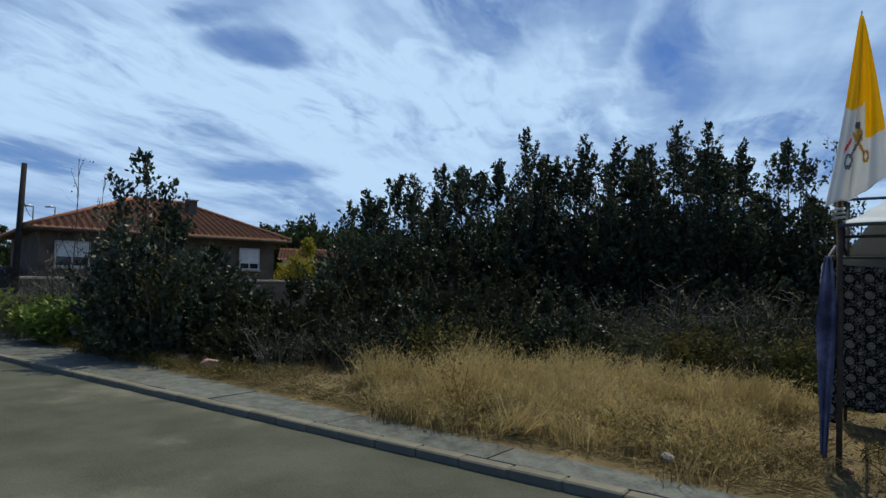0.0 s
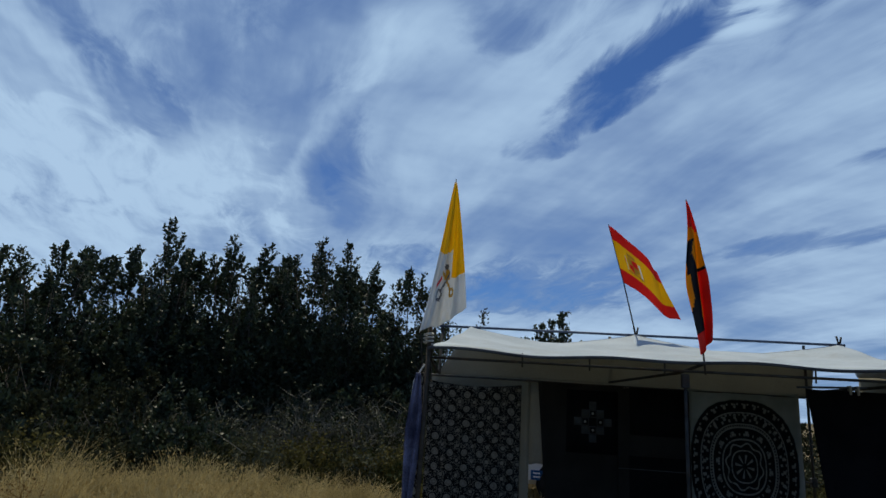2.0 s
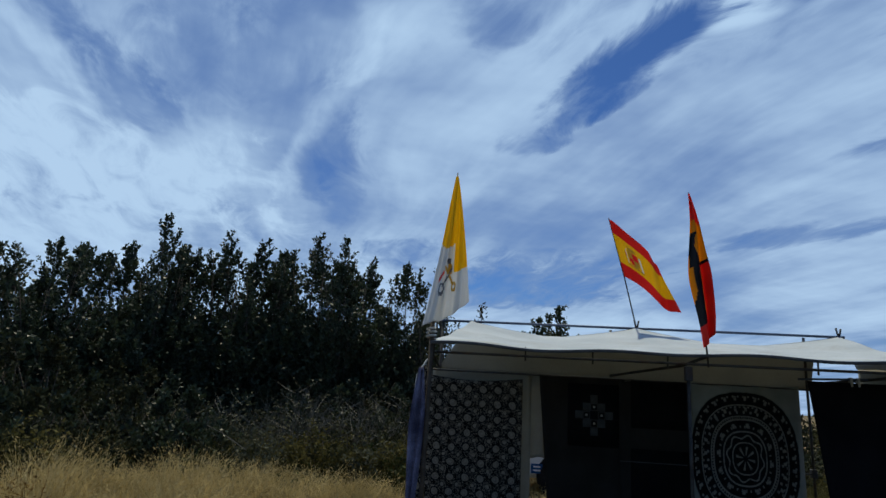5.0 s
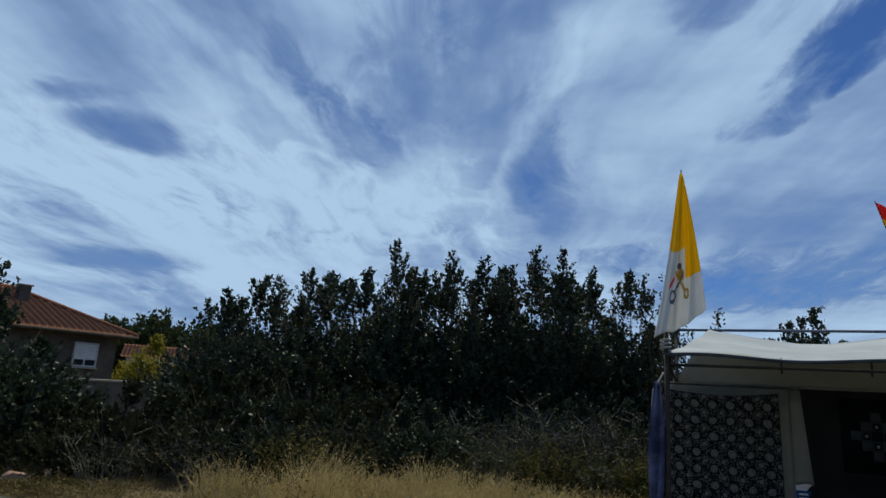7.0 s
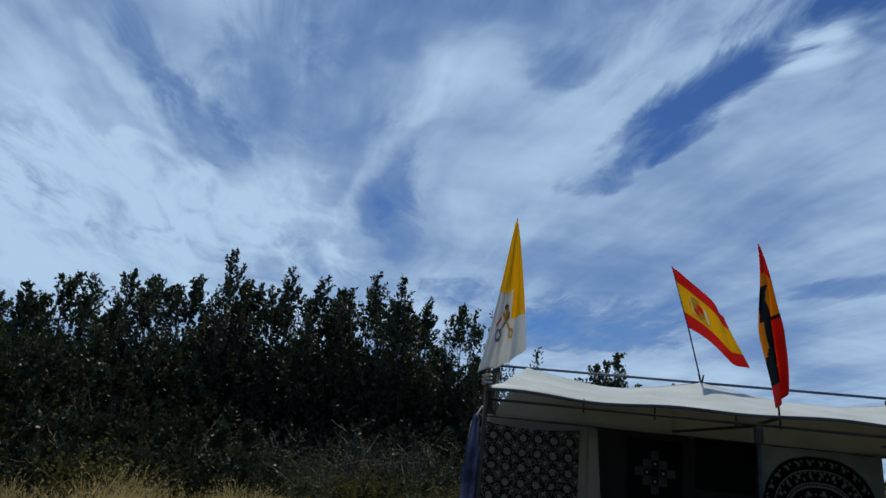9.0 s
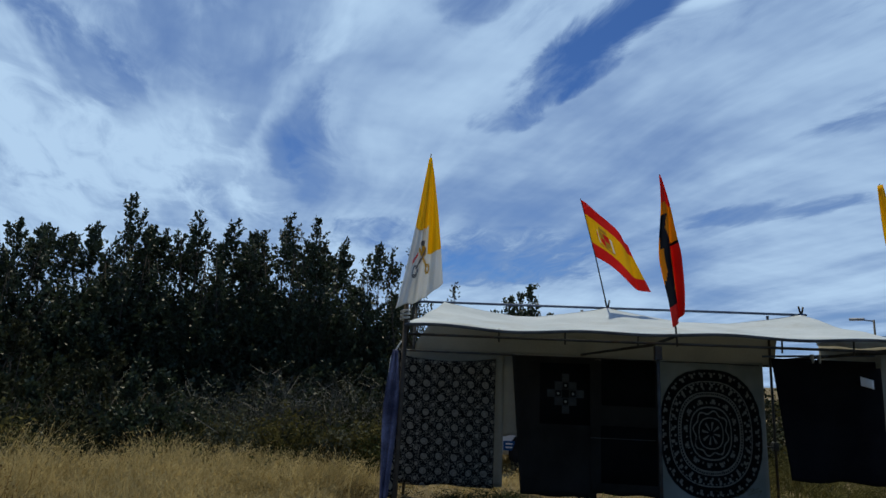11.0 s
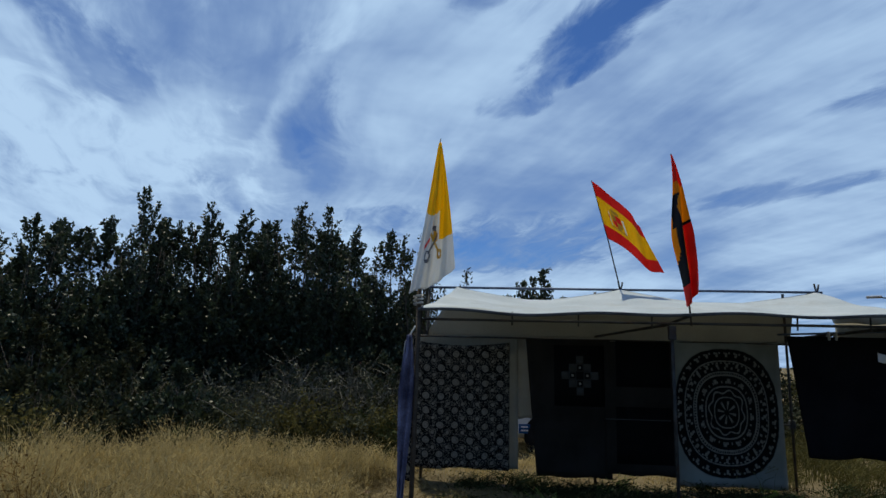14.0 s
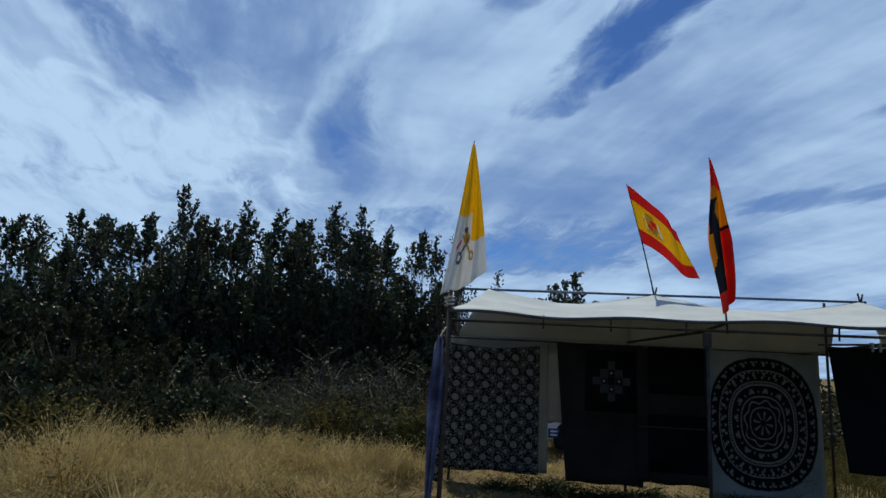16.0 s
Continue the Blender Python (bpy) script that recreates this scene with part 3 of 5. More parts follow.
for x in (0.2, 0.88, 1.62, 3.05, 3.75):
    part("hook", bar(((x, FRONT + 0.05, 2.12), (x, FRONT + 0.06, 1.98)), 0.009, 6), M_STEEL, stall)
for x in (1.79, 4.43):
    prong = bmesh.new()
    tube(prong, ((x, BACK, 2.6), (x - 0.03, BACK, 2.75)), 0.012, 6)
    tube(prong, ((x, BACK, 2.6), (x + 0.03, BACK, 2.74)), 0.012, 6)
    part("prong", prong, M_STEEL, stall, "dark forked tube end")


def hang(name, x0, x1, z0, z1, y, material, label, category, folds=4, amount=0.02, slant=0.0, sag=0.0, nu=24, nv=24, thick=0.006, centre=None, group=""):
    """A cloth that hangs from its top edge, folding a little more towards its foot."""
    cx, cz = centre or ((x0 + x1) / 2, (z0 + z1) / 2)
    def at(u, v):
        x = x0 + (x1 - x0) * u + slant * v * (1 - u)
        z = z1 + (z0 - z1) * v - sag * math.sin(math.pi * u) * (1 - v) - 0.012 * math.sin(u * 9) * v
        return (x - cx, amount * (0.3 + v) * math.sin(folds * math.pi * u + 0.8 * v), z - cz)
    ob = mesh_object(name, cloth(at, nu, nv, thick), material)
    ob.location = (cx, y, cz)
    return tagged(ob, label, category, group)


hang("printed_cloth", -1.02, 0.24, 0.19, 1.86, BACK - 0.19, M_FLORAL, "black cotton cloth printed with pale flowers, hung under the stall", "wall hanging", 5, 0.018, 0.0, 0.05)
hang("backing_sheet", -1.0, 0.36, 0.2, 1.95, BACK - 0.10, M_BEIGE, "plain beige sheet hung behind a printed cloth", "sheet", 3, 0.012)
hang("backing_sheet", 0.33, 0.62, 0.85, 1.95, BACK - 0.075, M_BEIGE, "short beige sheet hung above a rail", "sheet", 2, 0.010)
hang("printed_cloth", 2.41, 3.79, 0.07, 1.95, BACK - 0.17, M_MANDALA, "pale cloth with a round black mandala print", "wall hanging", 3, 0.014, 0.0, 0.04, centre=(3.08, 1.01))


def rug(name, x0, x1, z0, z1, y, label, motifs, slant=0.0):
    ob = thing(name, (x0, y, z0), label, "rug", "dark rugs on the stall")
    wide, tall = x1 - x0, z1 - z0
    bend = lambda x, z: 0.012 * math.sin(4.5 * x / wide + 0.5) * (1.2 - z / tall)
    part("rug_body", cloth(lambda u, v: (wide * u + slant * v * (1 - u), bend(wide * u, tall * (1 - v)), tall * (1 - v) + 0.01 * math.sin(11 * u) * v), 20, 20, 0.014), M_CHARCOAL, ob)
    for bx, bz, w2, h2, m, lift in motifs:
        part("motif", cloth(lambda u, v: (bx + w2 * (u - 0.5) * 2, bend(bx + w2 * (u - 0.5) * 2, bz) - 0.009 - lift, bz + h2 * (0.5 - v) * 2), 4, 3, 0.004), m, ob)
    return ob


cross = [(0.72, 1.31, 0.34, 0.40, M_RUG_DARK, 0.0)]
for i in range(-2, 3):
    for j in range(-2, 3):
        if abs(i) + abs(j) <= 2 and (i or j):
            inner = abs(i) + abs(j) == 1
            cross.append((0.72 + i * 0.098, 1.31 + j * 0.105, 0.048, 0.051, M_RUG_GREY, 0.003))
            if inner:
                cross.append((0.72 + i * 0.098, 1.31 + j * 0.105, 0.036, 0.039, M_RUG_DARK, 0.006))
                cross.append((0.72 + i * 0.098, 1.31 + j * 0.105, 0.014, 0.015, M_RUG_CREAM, 0.009))
rug("rug", 0.46, 1.58, 0.13, 1.92, BACK - 0.20, "charcoal rug with a stepped grey cross, hung up", cross, 0.14)
second = [(0.5, 0.5, 0.36, 0.36, M_RUG_DARK, 0.0), (0.5, 1.42, 0.35, 0.30, M_RUG_DARK, 0.0), (0.42, 0.70, 0.42, 0.006, M_RUG_GREY, 0.004)]
rug("rug", 1.50, 2.40, 0.19, 1.90, BACK - 0.24, "dark rug with black panels, hung over a rail", second)

black = hang("black_cloth", 3.40, 4.62, 0.62, 1.97, 7.5, M_BLACK_CLOTH, "large black cloth hung from a bar with clips", "cloth", 4, 0.03, 0.16)
part("cloth_rail", bar(((3.3, 7.5, 1.985), (4.75, 7.5, 2.05)), 0.012), M_BLUE_BAR, stall)
part("rail_arm", bar(((3.97, BACK - 0.03, 1.99), (4.05, 7.5, 2.02), (4.12, FRONT, 2.02)), 0.012), M_STEEL, stall)
hang("side_curtain", 4.15, 4.42, 0.15, 2.02, FRONT + 0.3, M_BEIGE, "narrow grey-beige side curtain beside a post", "curtain", 3, 0.03)
for x in (3.85, 3.93):
    tagged(mesh_object("clip", block((x, 7.47, 1.93), (x + 0.02, 7.53, 2.03), 0.003), M_FRAME), "small white plastic clip on a cloth", "clip", "clips on the black cloth")
tagged(mesh_object("paper_scrap", cloth(lambda u, v: (4.35 + 0.14 * u, 7.44 + 0.01 * math.sin(6 * u), 1.80 - 0.10 * v - 0.04 * u), 5, 4, 0.003), M_PAPER), "torn pale label pinned on black cloth", "label")

# scarves tied to the corner post
def scarf_at(u, v):
    """It hangs straight down beside the post, gathered at the top and twisted on the way."""
    wide = 0.05 + 0.11 * min(1.0, v * 3) + 0.03 * math.sin(5 * v)
    twist = 0.5 + 1.6 * v
    x = LEFT - 0.075 - 0.05 * v + (u - 0.5) * wide * math.cos(twist * 0.6)
    return (x, FRONT - 0.05 + (u - 0.5) * wide * 0.5 * math.sin(twist) + 0.022 * math.sin(12 * u + 5 * v), 1.86 - 1.72 * v - 0.06 * u * v)


tagged(mesh_object("scarf", cloth(scarf_at, 14, 30, 0.005), M_SCARF), "violet-blue scarf hanging straight down the corner post", "scarf")
tagged(mesh_object("scarf", cloth(lambda u, v: (LEFT - 0.12 + 0.10 * u - 0.03 * v, FRONT + 0.35 + 0.03 * math.sin(8 * u), 1.9 - 1.55 * v), 8, 18, 0.005), M_FLORAL), "narrow black printed scarf on the corner post", "scarf")
rope = bmesh.new()
tube(rope, ((LEFT - 0.02, FRONT - 0.03, 1.95), (LEFT - 0.12, FRONT - 0.02, 1.78), (LEFT - 0.155, FRONT - 0.02, 1.35), (LEFT - 0.15, FRONT - 0.03, 0.95)), 0.009, 6)
tagged(mesh_object("rope", rope, M_ROPE), "slack white rope tied to a post", "rope")
knot = bmesh.new()
tube(knot, [(LEFT + 0.045 * math.cos(a), FRONT + 0.045 * math.sin(a), 2.16 + 0.006 * a) for a in [k * 0.6 for k in range(32)]], 0.012, 6)
tagged(mesh_object("rope_lashing", knot, M_ROPE), "white cord wound round the corner post", "rope")


# ---- flags ----
flag = thing("flag", (LEFT, FRONT, 2.2), "yellow and white flag hanging limp from a thin pole", "flag", "flags on the stall")
part("pole", bar(((0.02, 0.02, -0.3), (0.19, 0.02, 1.80)), [0.012, 0.006]), M_STEEL, flag)


def drape(u, v):
    x = 0.19 - 0.02 * v + (u - 0.42) * (0.025 + 0.46 * v ** 0.9) - 0.07 * v * v
    ridge = 0.07 * v * math.sin(u * 10 + 2.5 * v) + 0.025 * v * math.sin(u * 25 + 4 * v)
    z = 1.74 - 1.66 * v * (1 - 0.30 * max(0.0, u - 0.35) * v) + 0.05 * v * math.sin(u * 5)
    return (x, -0.03 + ridge, z)


def stroke(p, q, u, v, wide):
    """Whether the spot u, v of a cloth lies on the line p-q."""
    d, r = Vector((q[0] - p[0], q[1] - p[1])), Vector((u - p[0], v - p[1]))
    k = min(1.0, max(0.0, r.dot(d) / d.dot(d)))
    return (r - d * k).length < wide


def drape_slot(u, v):
    """Yellow above, white below with crossed keys under a crown."""
    ring = math.hypot(u - 0.30, (v - 0.79) * 1.6)
    if 0.04 < ring < 0.07 or stroke((0.34, 0.755), (0.52, 0.645), u, v, 0.011) or stroke((0.38, 0.60), (0.46, 0.60), u, v, 0.014):
        return 3
    if stroke((0.34, 0.64), (0.56, 0.755), u, v, 0.014) or 0.03 < math.hypot(u - 0.60, (v - 0.785) * 1.6) < 0.06 or stroke((0.44, 0.64), (0.50, 0.66), u, v, 0.035):
        return 2
    if stroke((0.20, 0.72), (0.32, 0.68), u, v, 0.014):
        return 4
    return 0 if v < 0.46 + 0.05 * math.sin(5 * u) or (u > 0.58 and v < 0.68) else 1


part("cloth", cloth(drape, 64, 84, 0.003, drape_slot), [M_YELLOW, M_FLAGWHITE, M_GOLD, M_GREYPRINT, M_RED], flag)

flag = thing("flag", (1.79, BACK, 2.62), "red and yellow striped flag blowing out from its pole", "flag", "flags on the stall")
part("pole", bar(((0.0, 0, 0.0), (-0.16, 0, 0.75), (-0.37, 0, 1.60)), [0.010, 0.009, 0.006]), M_STEEL, flag)


def fly(u, v):
    base = Vector((-0.37, 0, 1.58)).lerp(Vector((-0.16, 0, 0.74)), v)
    run = Vector((0.74, 0, -0.50 - 0.22 * u))
    wave = 0.12 * u * math.sin(8 * u + 2.2 * v)
    return base + run * u + Vector((0.05 * v * u - 0.05 * u * math.sin(8 * u), wave - 0.02, 0.09 * math.sin(6.5 * u + 0.9) * u + 0.14 * v * u * u))


def fly_slot(u, v):
    """Red, yellow and red, with a shield between two pillars under a crown."""
    if 0.25 < v < 0.75:
        a, b = (u - 0.31) / 0.075, (v - 0.53) / 0.125
        if abs(a) < 1 and -1 < b < 1 - 0.5 * a * a:
            return 2 if (a < 0) == (b < 0) else 3
        if 0.075 < abs(u - 0.31) - 0.02 < 0.10 and 0.40 < v < 0.66:
            return 4
        if 0.095 < abs(u - 0.31) < 0.125 and 0.47 < v < 0.53:
            return 0
        if abs(u - 0.31) < 0.06 and 0.33 < v < 0.39 or abs(u - 0.31) < 0.12 and 0.66 < v < 0.69:
            return 2
        return 1
    return 0


part("cloth", cloth(fly, 72, 64, 0.003, fly_slot), [M_RED, M_YELLOW, M_GOLD, M_RED, M_FLAGWHITE], flag)

flag = thing("flag", (1.99, FRONT - 0.02, 2.10), "red and orange flag with a black shape, hanging limp", "flag", "flags on the stall")
part("pole", bar(((0.0, 0, -0.1), (-0.05, 0, 0.7), (-0.13, 0, 1.71)), [0.010, 0.009, 0.006]), M_STEEL, flag)


def limp(u, v):
    wide = 0.012 + 0.175 * min(1.0, v / 0.55) ** 0.9 * (1 - 0.55 * max(0.0, v - 0.6) / 0.4)
    x = -0.135 + 0.13 * v + (u - 0.40) * wide + 0.012 * math.sin(9 * v)
    return (x, -0.03 + 0.06 * min(1, 2 * v) * math.sin(9 * u + 2.5 * v), 1.69 - (1.46 + 0.14 * (1 - u)) * v)


def limp_slot(u, v):
    """Red bands at top and foot, orange between, and a ragged black shape down the middle."""
    edge = 0.46 + 0.10 * math.sin(13 * v) + 0.05 * math.sin(31 * v)
    if 0.27 < v < 0.88 and edge - 0.40 < u < edge and not (0.5 < v < 0.66 and u < 0.22):
        return 2
    if 0.47 < v < 0.51 and u > 0.5:
        return 2
    if v < 0.17 + 0.06 * u or v > 0.84 or (u > 0.62 and v > 0.47):
        return 0
    return 1


part("cloth", cloth(limp, 24, 48, 0.003, limp_slot), [M_RED, M_ORANGE, M_FLAGBLACK], flag)

flag = thing("flag", (4.47, FRONT - 0.02, 2.08), "yellow and white flag furled along a leaning pole", "flag", "flags on the stall")
part("pole", bar(((0.0, 0, -0.05), (-0.36, 0, 1.68)), [0.011, 0.006]), M_STEEL, flag)


def furled(u, v):
    base = Vector((-0.36, -0.02, 1.66)).lerp(Vector((-0.12, -0.02, 0.52)), v)
    return base + Vector(((u - 0.75) * 0.17 * math.sin(math.pi * (0.06 + 0.74 * v)), 0.03 * math.sin(7 * u), -0.22 * (1 - u) * v))


part("cloth", cloth(furled, 14, 30, 0.003, lambda u, v: 0 if v < 0.5 or u > 0.82 else 1), [M_YELLOW, M_FLAGWHITE], flag)


# ---- trees and shrubs ----
def tree(name, place, height, spread, seed, label, stems=7, shoots=16, leaf=0.085, per_shoot=34, material=None, bare=0.22, lean=(0, 0), category="tree", group="", twig=0.014, thick=1.0):
    """Upright stems from one stool, each with rising side shoots that carry the leaves."""
    rng = np.random.default_rng(seed)
    place, height = tuple(float(c) for c in place), float(height)
    ob = thing(name, place, label, category, group)
    wood = bmesh.new()
    pts, ways = [], []
    twigs = []
    tube(wood, ((0, 0, -0.1), (0, 0, 0.25)), [(0.05 + 0.012 * height) * thick, (0.04 + 0.008 * height) * thick], 7)
    for s in range(stems):
        a = 2 * math.pi * (s + rng.uniform(-0.3, 0.3)) / stems
        reach = spread * (rng.uniform(0.25, 1.0) if s else 0.05)
        top = height * (1.0 if s == 0 else rng.uniform(0.62, 0.93) * (1 - 0.18 * reach / spread))
        tip = np.array([reach * math.cos(a) + lean[0] * top, reach * math.sin(a) + lean[1] * top, top])
        path = [np.array([0.10 * math.cos(a), 0.10 * math.sin(a), 0.1])]
        for k in range(1, 6):
            f = k / 5
            p = np.array([tip[0] * f ** 0.75, tip[1] * f ** 0.75, top * f]) + rng.normal(0, 0.035 * height / 5, 3) * (f < 1)
            path.append(p)
        r0 = 0.012 * height * rng.uniform(0.5, 0.9) * thick
        tube(wood, [Vector(p) for p in path], [r0 * (1 - 0.92 * k / 5) + 0.004 for k in range(6)], 5)
        path = np.array(path)
        for k in range(shoots):
            f = bare + (1 - bare) * (k + rng.uniform(0, 1)) / shoots
            i = min(int(f * 5), 4)
            p = path[i] + (path[i + 1] - path[i]) * (f * 5 - i)
            b = rng.uniform(0, 2 * math.pi)
            out = spread * 0.72 * (1.0 - 0.80 * f ** 1.5) * rng.uniform(0.4, 1.25) + 0.04
            q = p + np.array([out * math.cos(b), out * math.sin(b), out * rng.uniform(0.1, 1.1) + 0.055 * height * rng.uniform(0.4, 1.2)])
            q[2] = min(q[2], height * 1.0)
            twigs.append([p, (p + q) / 2 + rng.normal(0, 0.03, 3), q])
            n = int(per_shoot * rng.uniform(0.6, 1.3))
            g = rng.uniform(0.1, 1.05, (n, 1))
            pts.append(p + (q - p) * g + rng.normal(0, 0.045 + 0.05 * spread * (1 - f), (n, 3)))
            ways.append(np.repeat((q - p)[None] / np.linalg.norm(q - p), n, 0))
        # a leafy spire at each stem's end
        n = per_shoot * (7 if s == 0 else 3) if per_shoot > 10 else per_shoot
        g = rng.uniform(0.0, 1.0, (n, 1)) ** 0.8
        pts.append(path[3] + (path[5] - path[3]) * g + rng.normal(0, 1.0, (n, 3)) * (0.03 + (0.17 if s == 0 else 0.11) * (1 - g)) * [1, 1, 0.6])
        ways.append(np.repeat(np.array([[0, 0, 1.0]]), n, 0))
    part("trunk", wood, M_BARK, ob)
    tagged(quads_object("twig_mass", ribbons(rng, np.array(twigs), twig), M_BARK, ob), kind="stuff")
    tagged(quads_object("crown", leaves(rng, np.concatenate(pts), leaf, 0.1, 0.6, np.concatenate(ways)), material or M_LEAF, ob), kind="stuff")
    return ob


def leafy(name, place, height, spread, seed, label, body=0.76, shoots=420, leaf=0.105, per=22, length=(0.4, 0.95), material=None, category="tree", group="", leaders=4, low=0.25, gaps=0.6):
    """A full, uneven crown: limbs from the foot, and leafy shoots rising from them, thickest near the outside; a few leaders stand above it."""
    rng = np.random.default_rng(seed)
    place, height = tuple(float(c) for c in place), float(height)
    ob = thing(name, place, label, category, group)
    wood = bmesh.new()
    crown = height * body
    tube(wood, ((0, 0, -0.1), (0.02, 0, 0.3)), [0.03 + 0.012 * height, 0.025 + 0.008 * height], 7)
    lobes = rng.uniform(0, 2 * math.pi, 6), rng.uniform(0.35, 0.85, 6), rng.uniform(0.86, 1.10, 6)
    tips = [(lobes[1][k] * spread * math.cos(lobes[0][k]), lobes[1][k] * spread * math.sin(lobes[0][k]), crown * lobes[2][k] * 0.92) for k in range(6)]
    tops = []
    for k in range(leaders):
        a, r = rng.uniform(0, 2 * math.pi), (0.0 if k == 0 else spread * rng.uniform(0.15, 0.6))
        tops.append((r * math.cos(a), r * math.sin(a), height if k == 0 else crown + (height - crown) * rng.uniform(0.25, 0.75)))
    for tip in tips + tops:
        mid = Vector((tip[0] * 0.45 + rng.normal(0, 0.08), tip[1] * 0.45 + rng.normal(0, 0.08), tip[2] * 0.5))
        tube(wood, (Vector((0, 0, 0.2)), mid, Vector(tip) * 0.98), [0.007 * height, 0.0045 * height, 0.005], 5)
    # the crown's surface: lobes round the limb tips
    a, r = rng.uniform(0, 2 * math.pi, shoots), np.sqrt(rng.uniform(0, 1, shoots))
    x, y = r * spread * np.cos(a), r * spread * np.sin(a)
    lump = np.zeros(shoots)
    for tip in tips:
        lump = np.maximum(lump, np.exp(-((x - tip[0]) ** 2 + (y - tip[1]) ** 2) / (0.42 * spread) ** 2) * tip[2] / 0.92 / crown)
    top = crown * (0.70 + 0.30 * lump) * (1 - 0.22 * r ** 3) * rng.uniform(0.92, 1.06, shoots)
    size = rng.uniform(length[0], length[1], shoots) * min(1.0, height / 3)
    z = np.maximum(top - size - (top - low) * rng.uniform(0, 1, shoots) ** 1.35 * rng.uniform(0.6, 1.0, shoots), low * 0.3)
    way = unit(np.stack([np.cos(a) * r * gaps, np.sin(a) * r * gaps, np.ones(shoots)], 1) + rng.normal(0, 0.30, (shoots, 3)))
    base = np.stack([x, y, z], 1)
    # shoots up the leaders, shorter towards the tip
    for tx, ty, tz in tops:
        n = int(24 if tz == height else 11)
        f = (np.arange(n) + rng.uniform(0, 1, n)) / n
        start = crown * 0.84
        b = np.stack([tx + 0 * f, ty + 0 * f, start + (tz - start) * f * 0.95], 1) + rng.normal(0, 0.04, (n, 3))
        t = rng.uniform(0, 2 * math.pi, n)
        base = np.concatenate([base, b])
        way = np.concatenate([way, unit(np.stack([np.cos(t) * 0.75, np.sin(t) * 0.75, 0.9 + 0.6 * f], 1))])
        size = np.concatenate([size, (0.66 - 0.46 * f) * rng.uniform(0.7, 1.15, n) * min(1.0, height / 4)])
    tip = base + way * size[:, None]
    twigs = np.stack([base, (base + tip) / 2 + rng.normal(0, 0.02, base.shape), tip], 1)
    pick = np.repeat(np.arange(len(base)), per)
    g = rng.uniform(0.05, 1.04, (len(pick), 1))
    c = base[pick] + (tip - base)[pick] * g + rng.normal(0, 0.26 * leaf, (len(pick), 3))
    part("trunk", wood, M_BARK, ob)
    tagged(quads_object("twig_mass", ribbons(rng, twigs, 0.008), M_BARK, ob), kind="stuff")
    tagged(quads_object("crown", leaves(rng, c, leaf, 0.0, 0.62, way[pick]), material or M_LEAF, ob), kind="stuff")
    return ob


def shrub(name, place, height, spread, seed, label, stems=120, leaf_count=2500, leaf=0.05, material=None, twig=None, arch=0.5, width=0.010, group="", category="shrub"):
    """Many thin arching stems from a wide foot, with small leaves along them."""
    rng = np.random.default_rng(seed)
    place, height = tuple(float(c) for c in place), float(height)
    ob = thing(name, place, label, category, group)
    a = rng.uniform(0, 2 * math.pi, stems)
    foot = np.stack([np.cos(a), np.sin(a), 0 * a], 1) * (spread * 0.55 * np.sqrt(rng.uniform(0, 1, stems)))[:, None]
    tall = height * rng.uniform(0.45, 1.0, stems) * (1 - 0.35 * (np.linalg.norm(foot, axis=1) / max(spread, 0.01)))
    out = np.stack([np.cos(a), np.sin(a), 0 * a], 1) * (spread * arch * rng.uniform(0.2, 1.0, stems))[:, None] + rng.normal(0, 0.12 * spread, (stems, 3)) * [1, 1, 0]
    k = 5
    f = np.linspace(0, 1, k)[None, :, None]
    paths = foot[:, None] + out[:, None] * f ** 1.7 + np.array([0, 0, 1.0]) * (tall[:, None] * np.linspace(0, 1, k)[None] ** 0.85)[..., None]
    paths = paths + rng.normal(0, 0.02 * height, paths.shape) * f
    tagged(quads_object("stem_mass", ribbons(rng, paths, width), twig or M_TWIG, ob), kind="stuff")
    # side twigs
    s = rng.integers(0, stems, stems * 3)
    g = rng.uniform(0.35, 1.0, stems * 3)
    base = foot[s] + out[s] * (g ** 1.7)[:, None] + np.array([0, 0, 1.0]) * (tall[s] * g ** 0.85)[:, None]
    tip = base + rng.normal(0, 0.16 * height, base.shape) * [1, 1, 0.5] + [0, 0, 0.12 * height]
    side = np.stack([base, (base + tip) / 2 + rng.normal(0, 0.02, base.shape), tip], 1)
    tagged(quads_object("twig_mass", ribbons(rng, side, width * 0.6), twig or M_TWIG, ob), kind="stuff")
    if leaf_count:
        s = rng.integers(0, len(side), leaf_count)
        g = rng.uniform(0, 1.1, leaf_count)[:, None]
        c = side[s, 0] + (side[s, 2] - side[s, 0]) * g + rng.normal(0, 0.035 * height, (leaf_count, 3))
        c[:, 2] = np.maximum(c[:, 2], 0.04)
        tagged(quads_object("foliage", leaves(rng, c, leaf, 0.0, 0.6), material or M_LEAF_DRY, ob), kind="stuff")
    return ob


def ahead(degrees, distance, z=0.0):
    """A place by its bearing, anticlockwise from +y, and its distance from where the camera stands."""
    a = radians(degrees)
    return (-distance * math.sin(a), distance * math.cos(a), z)


HEDGE = "dark leafy elms at the back of the plot"
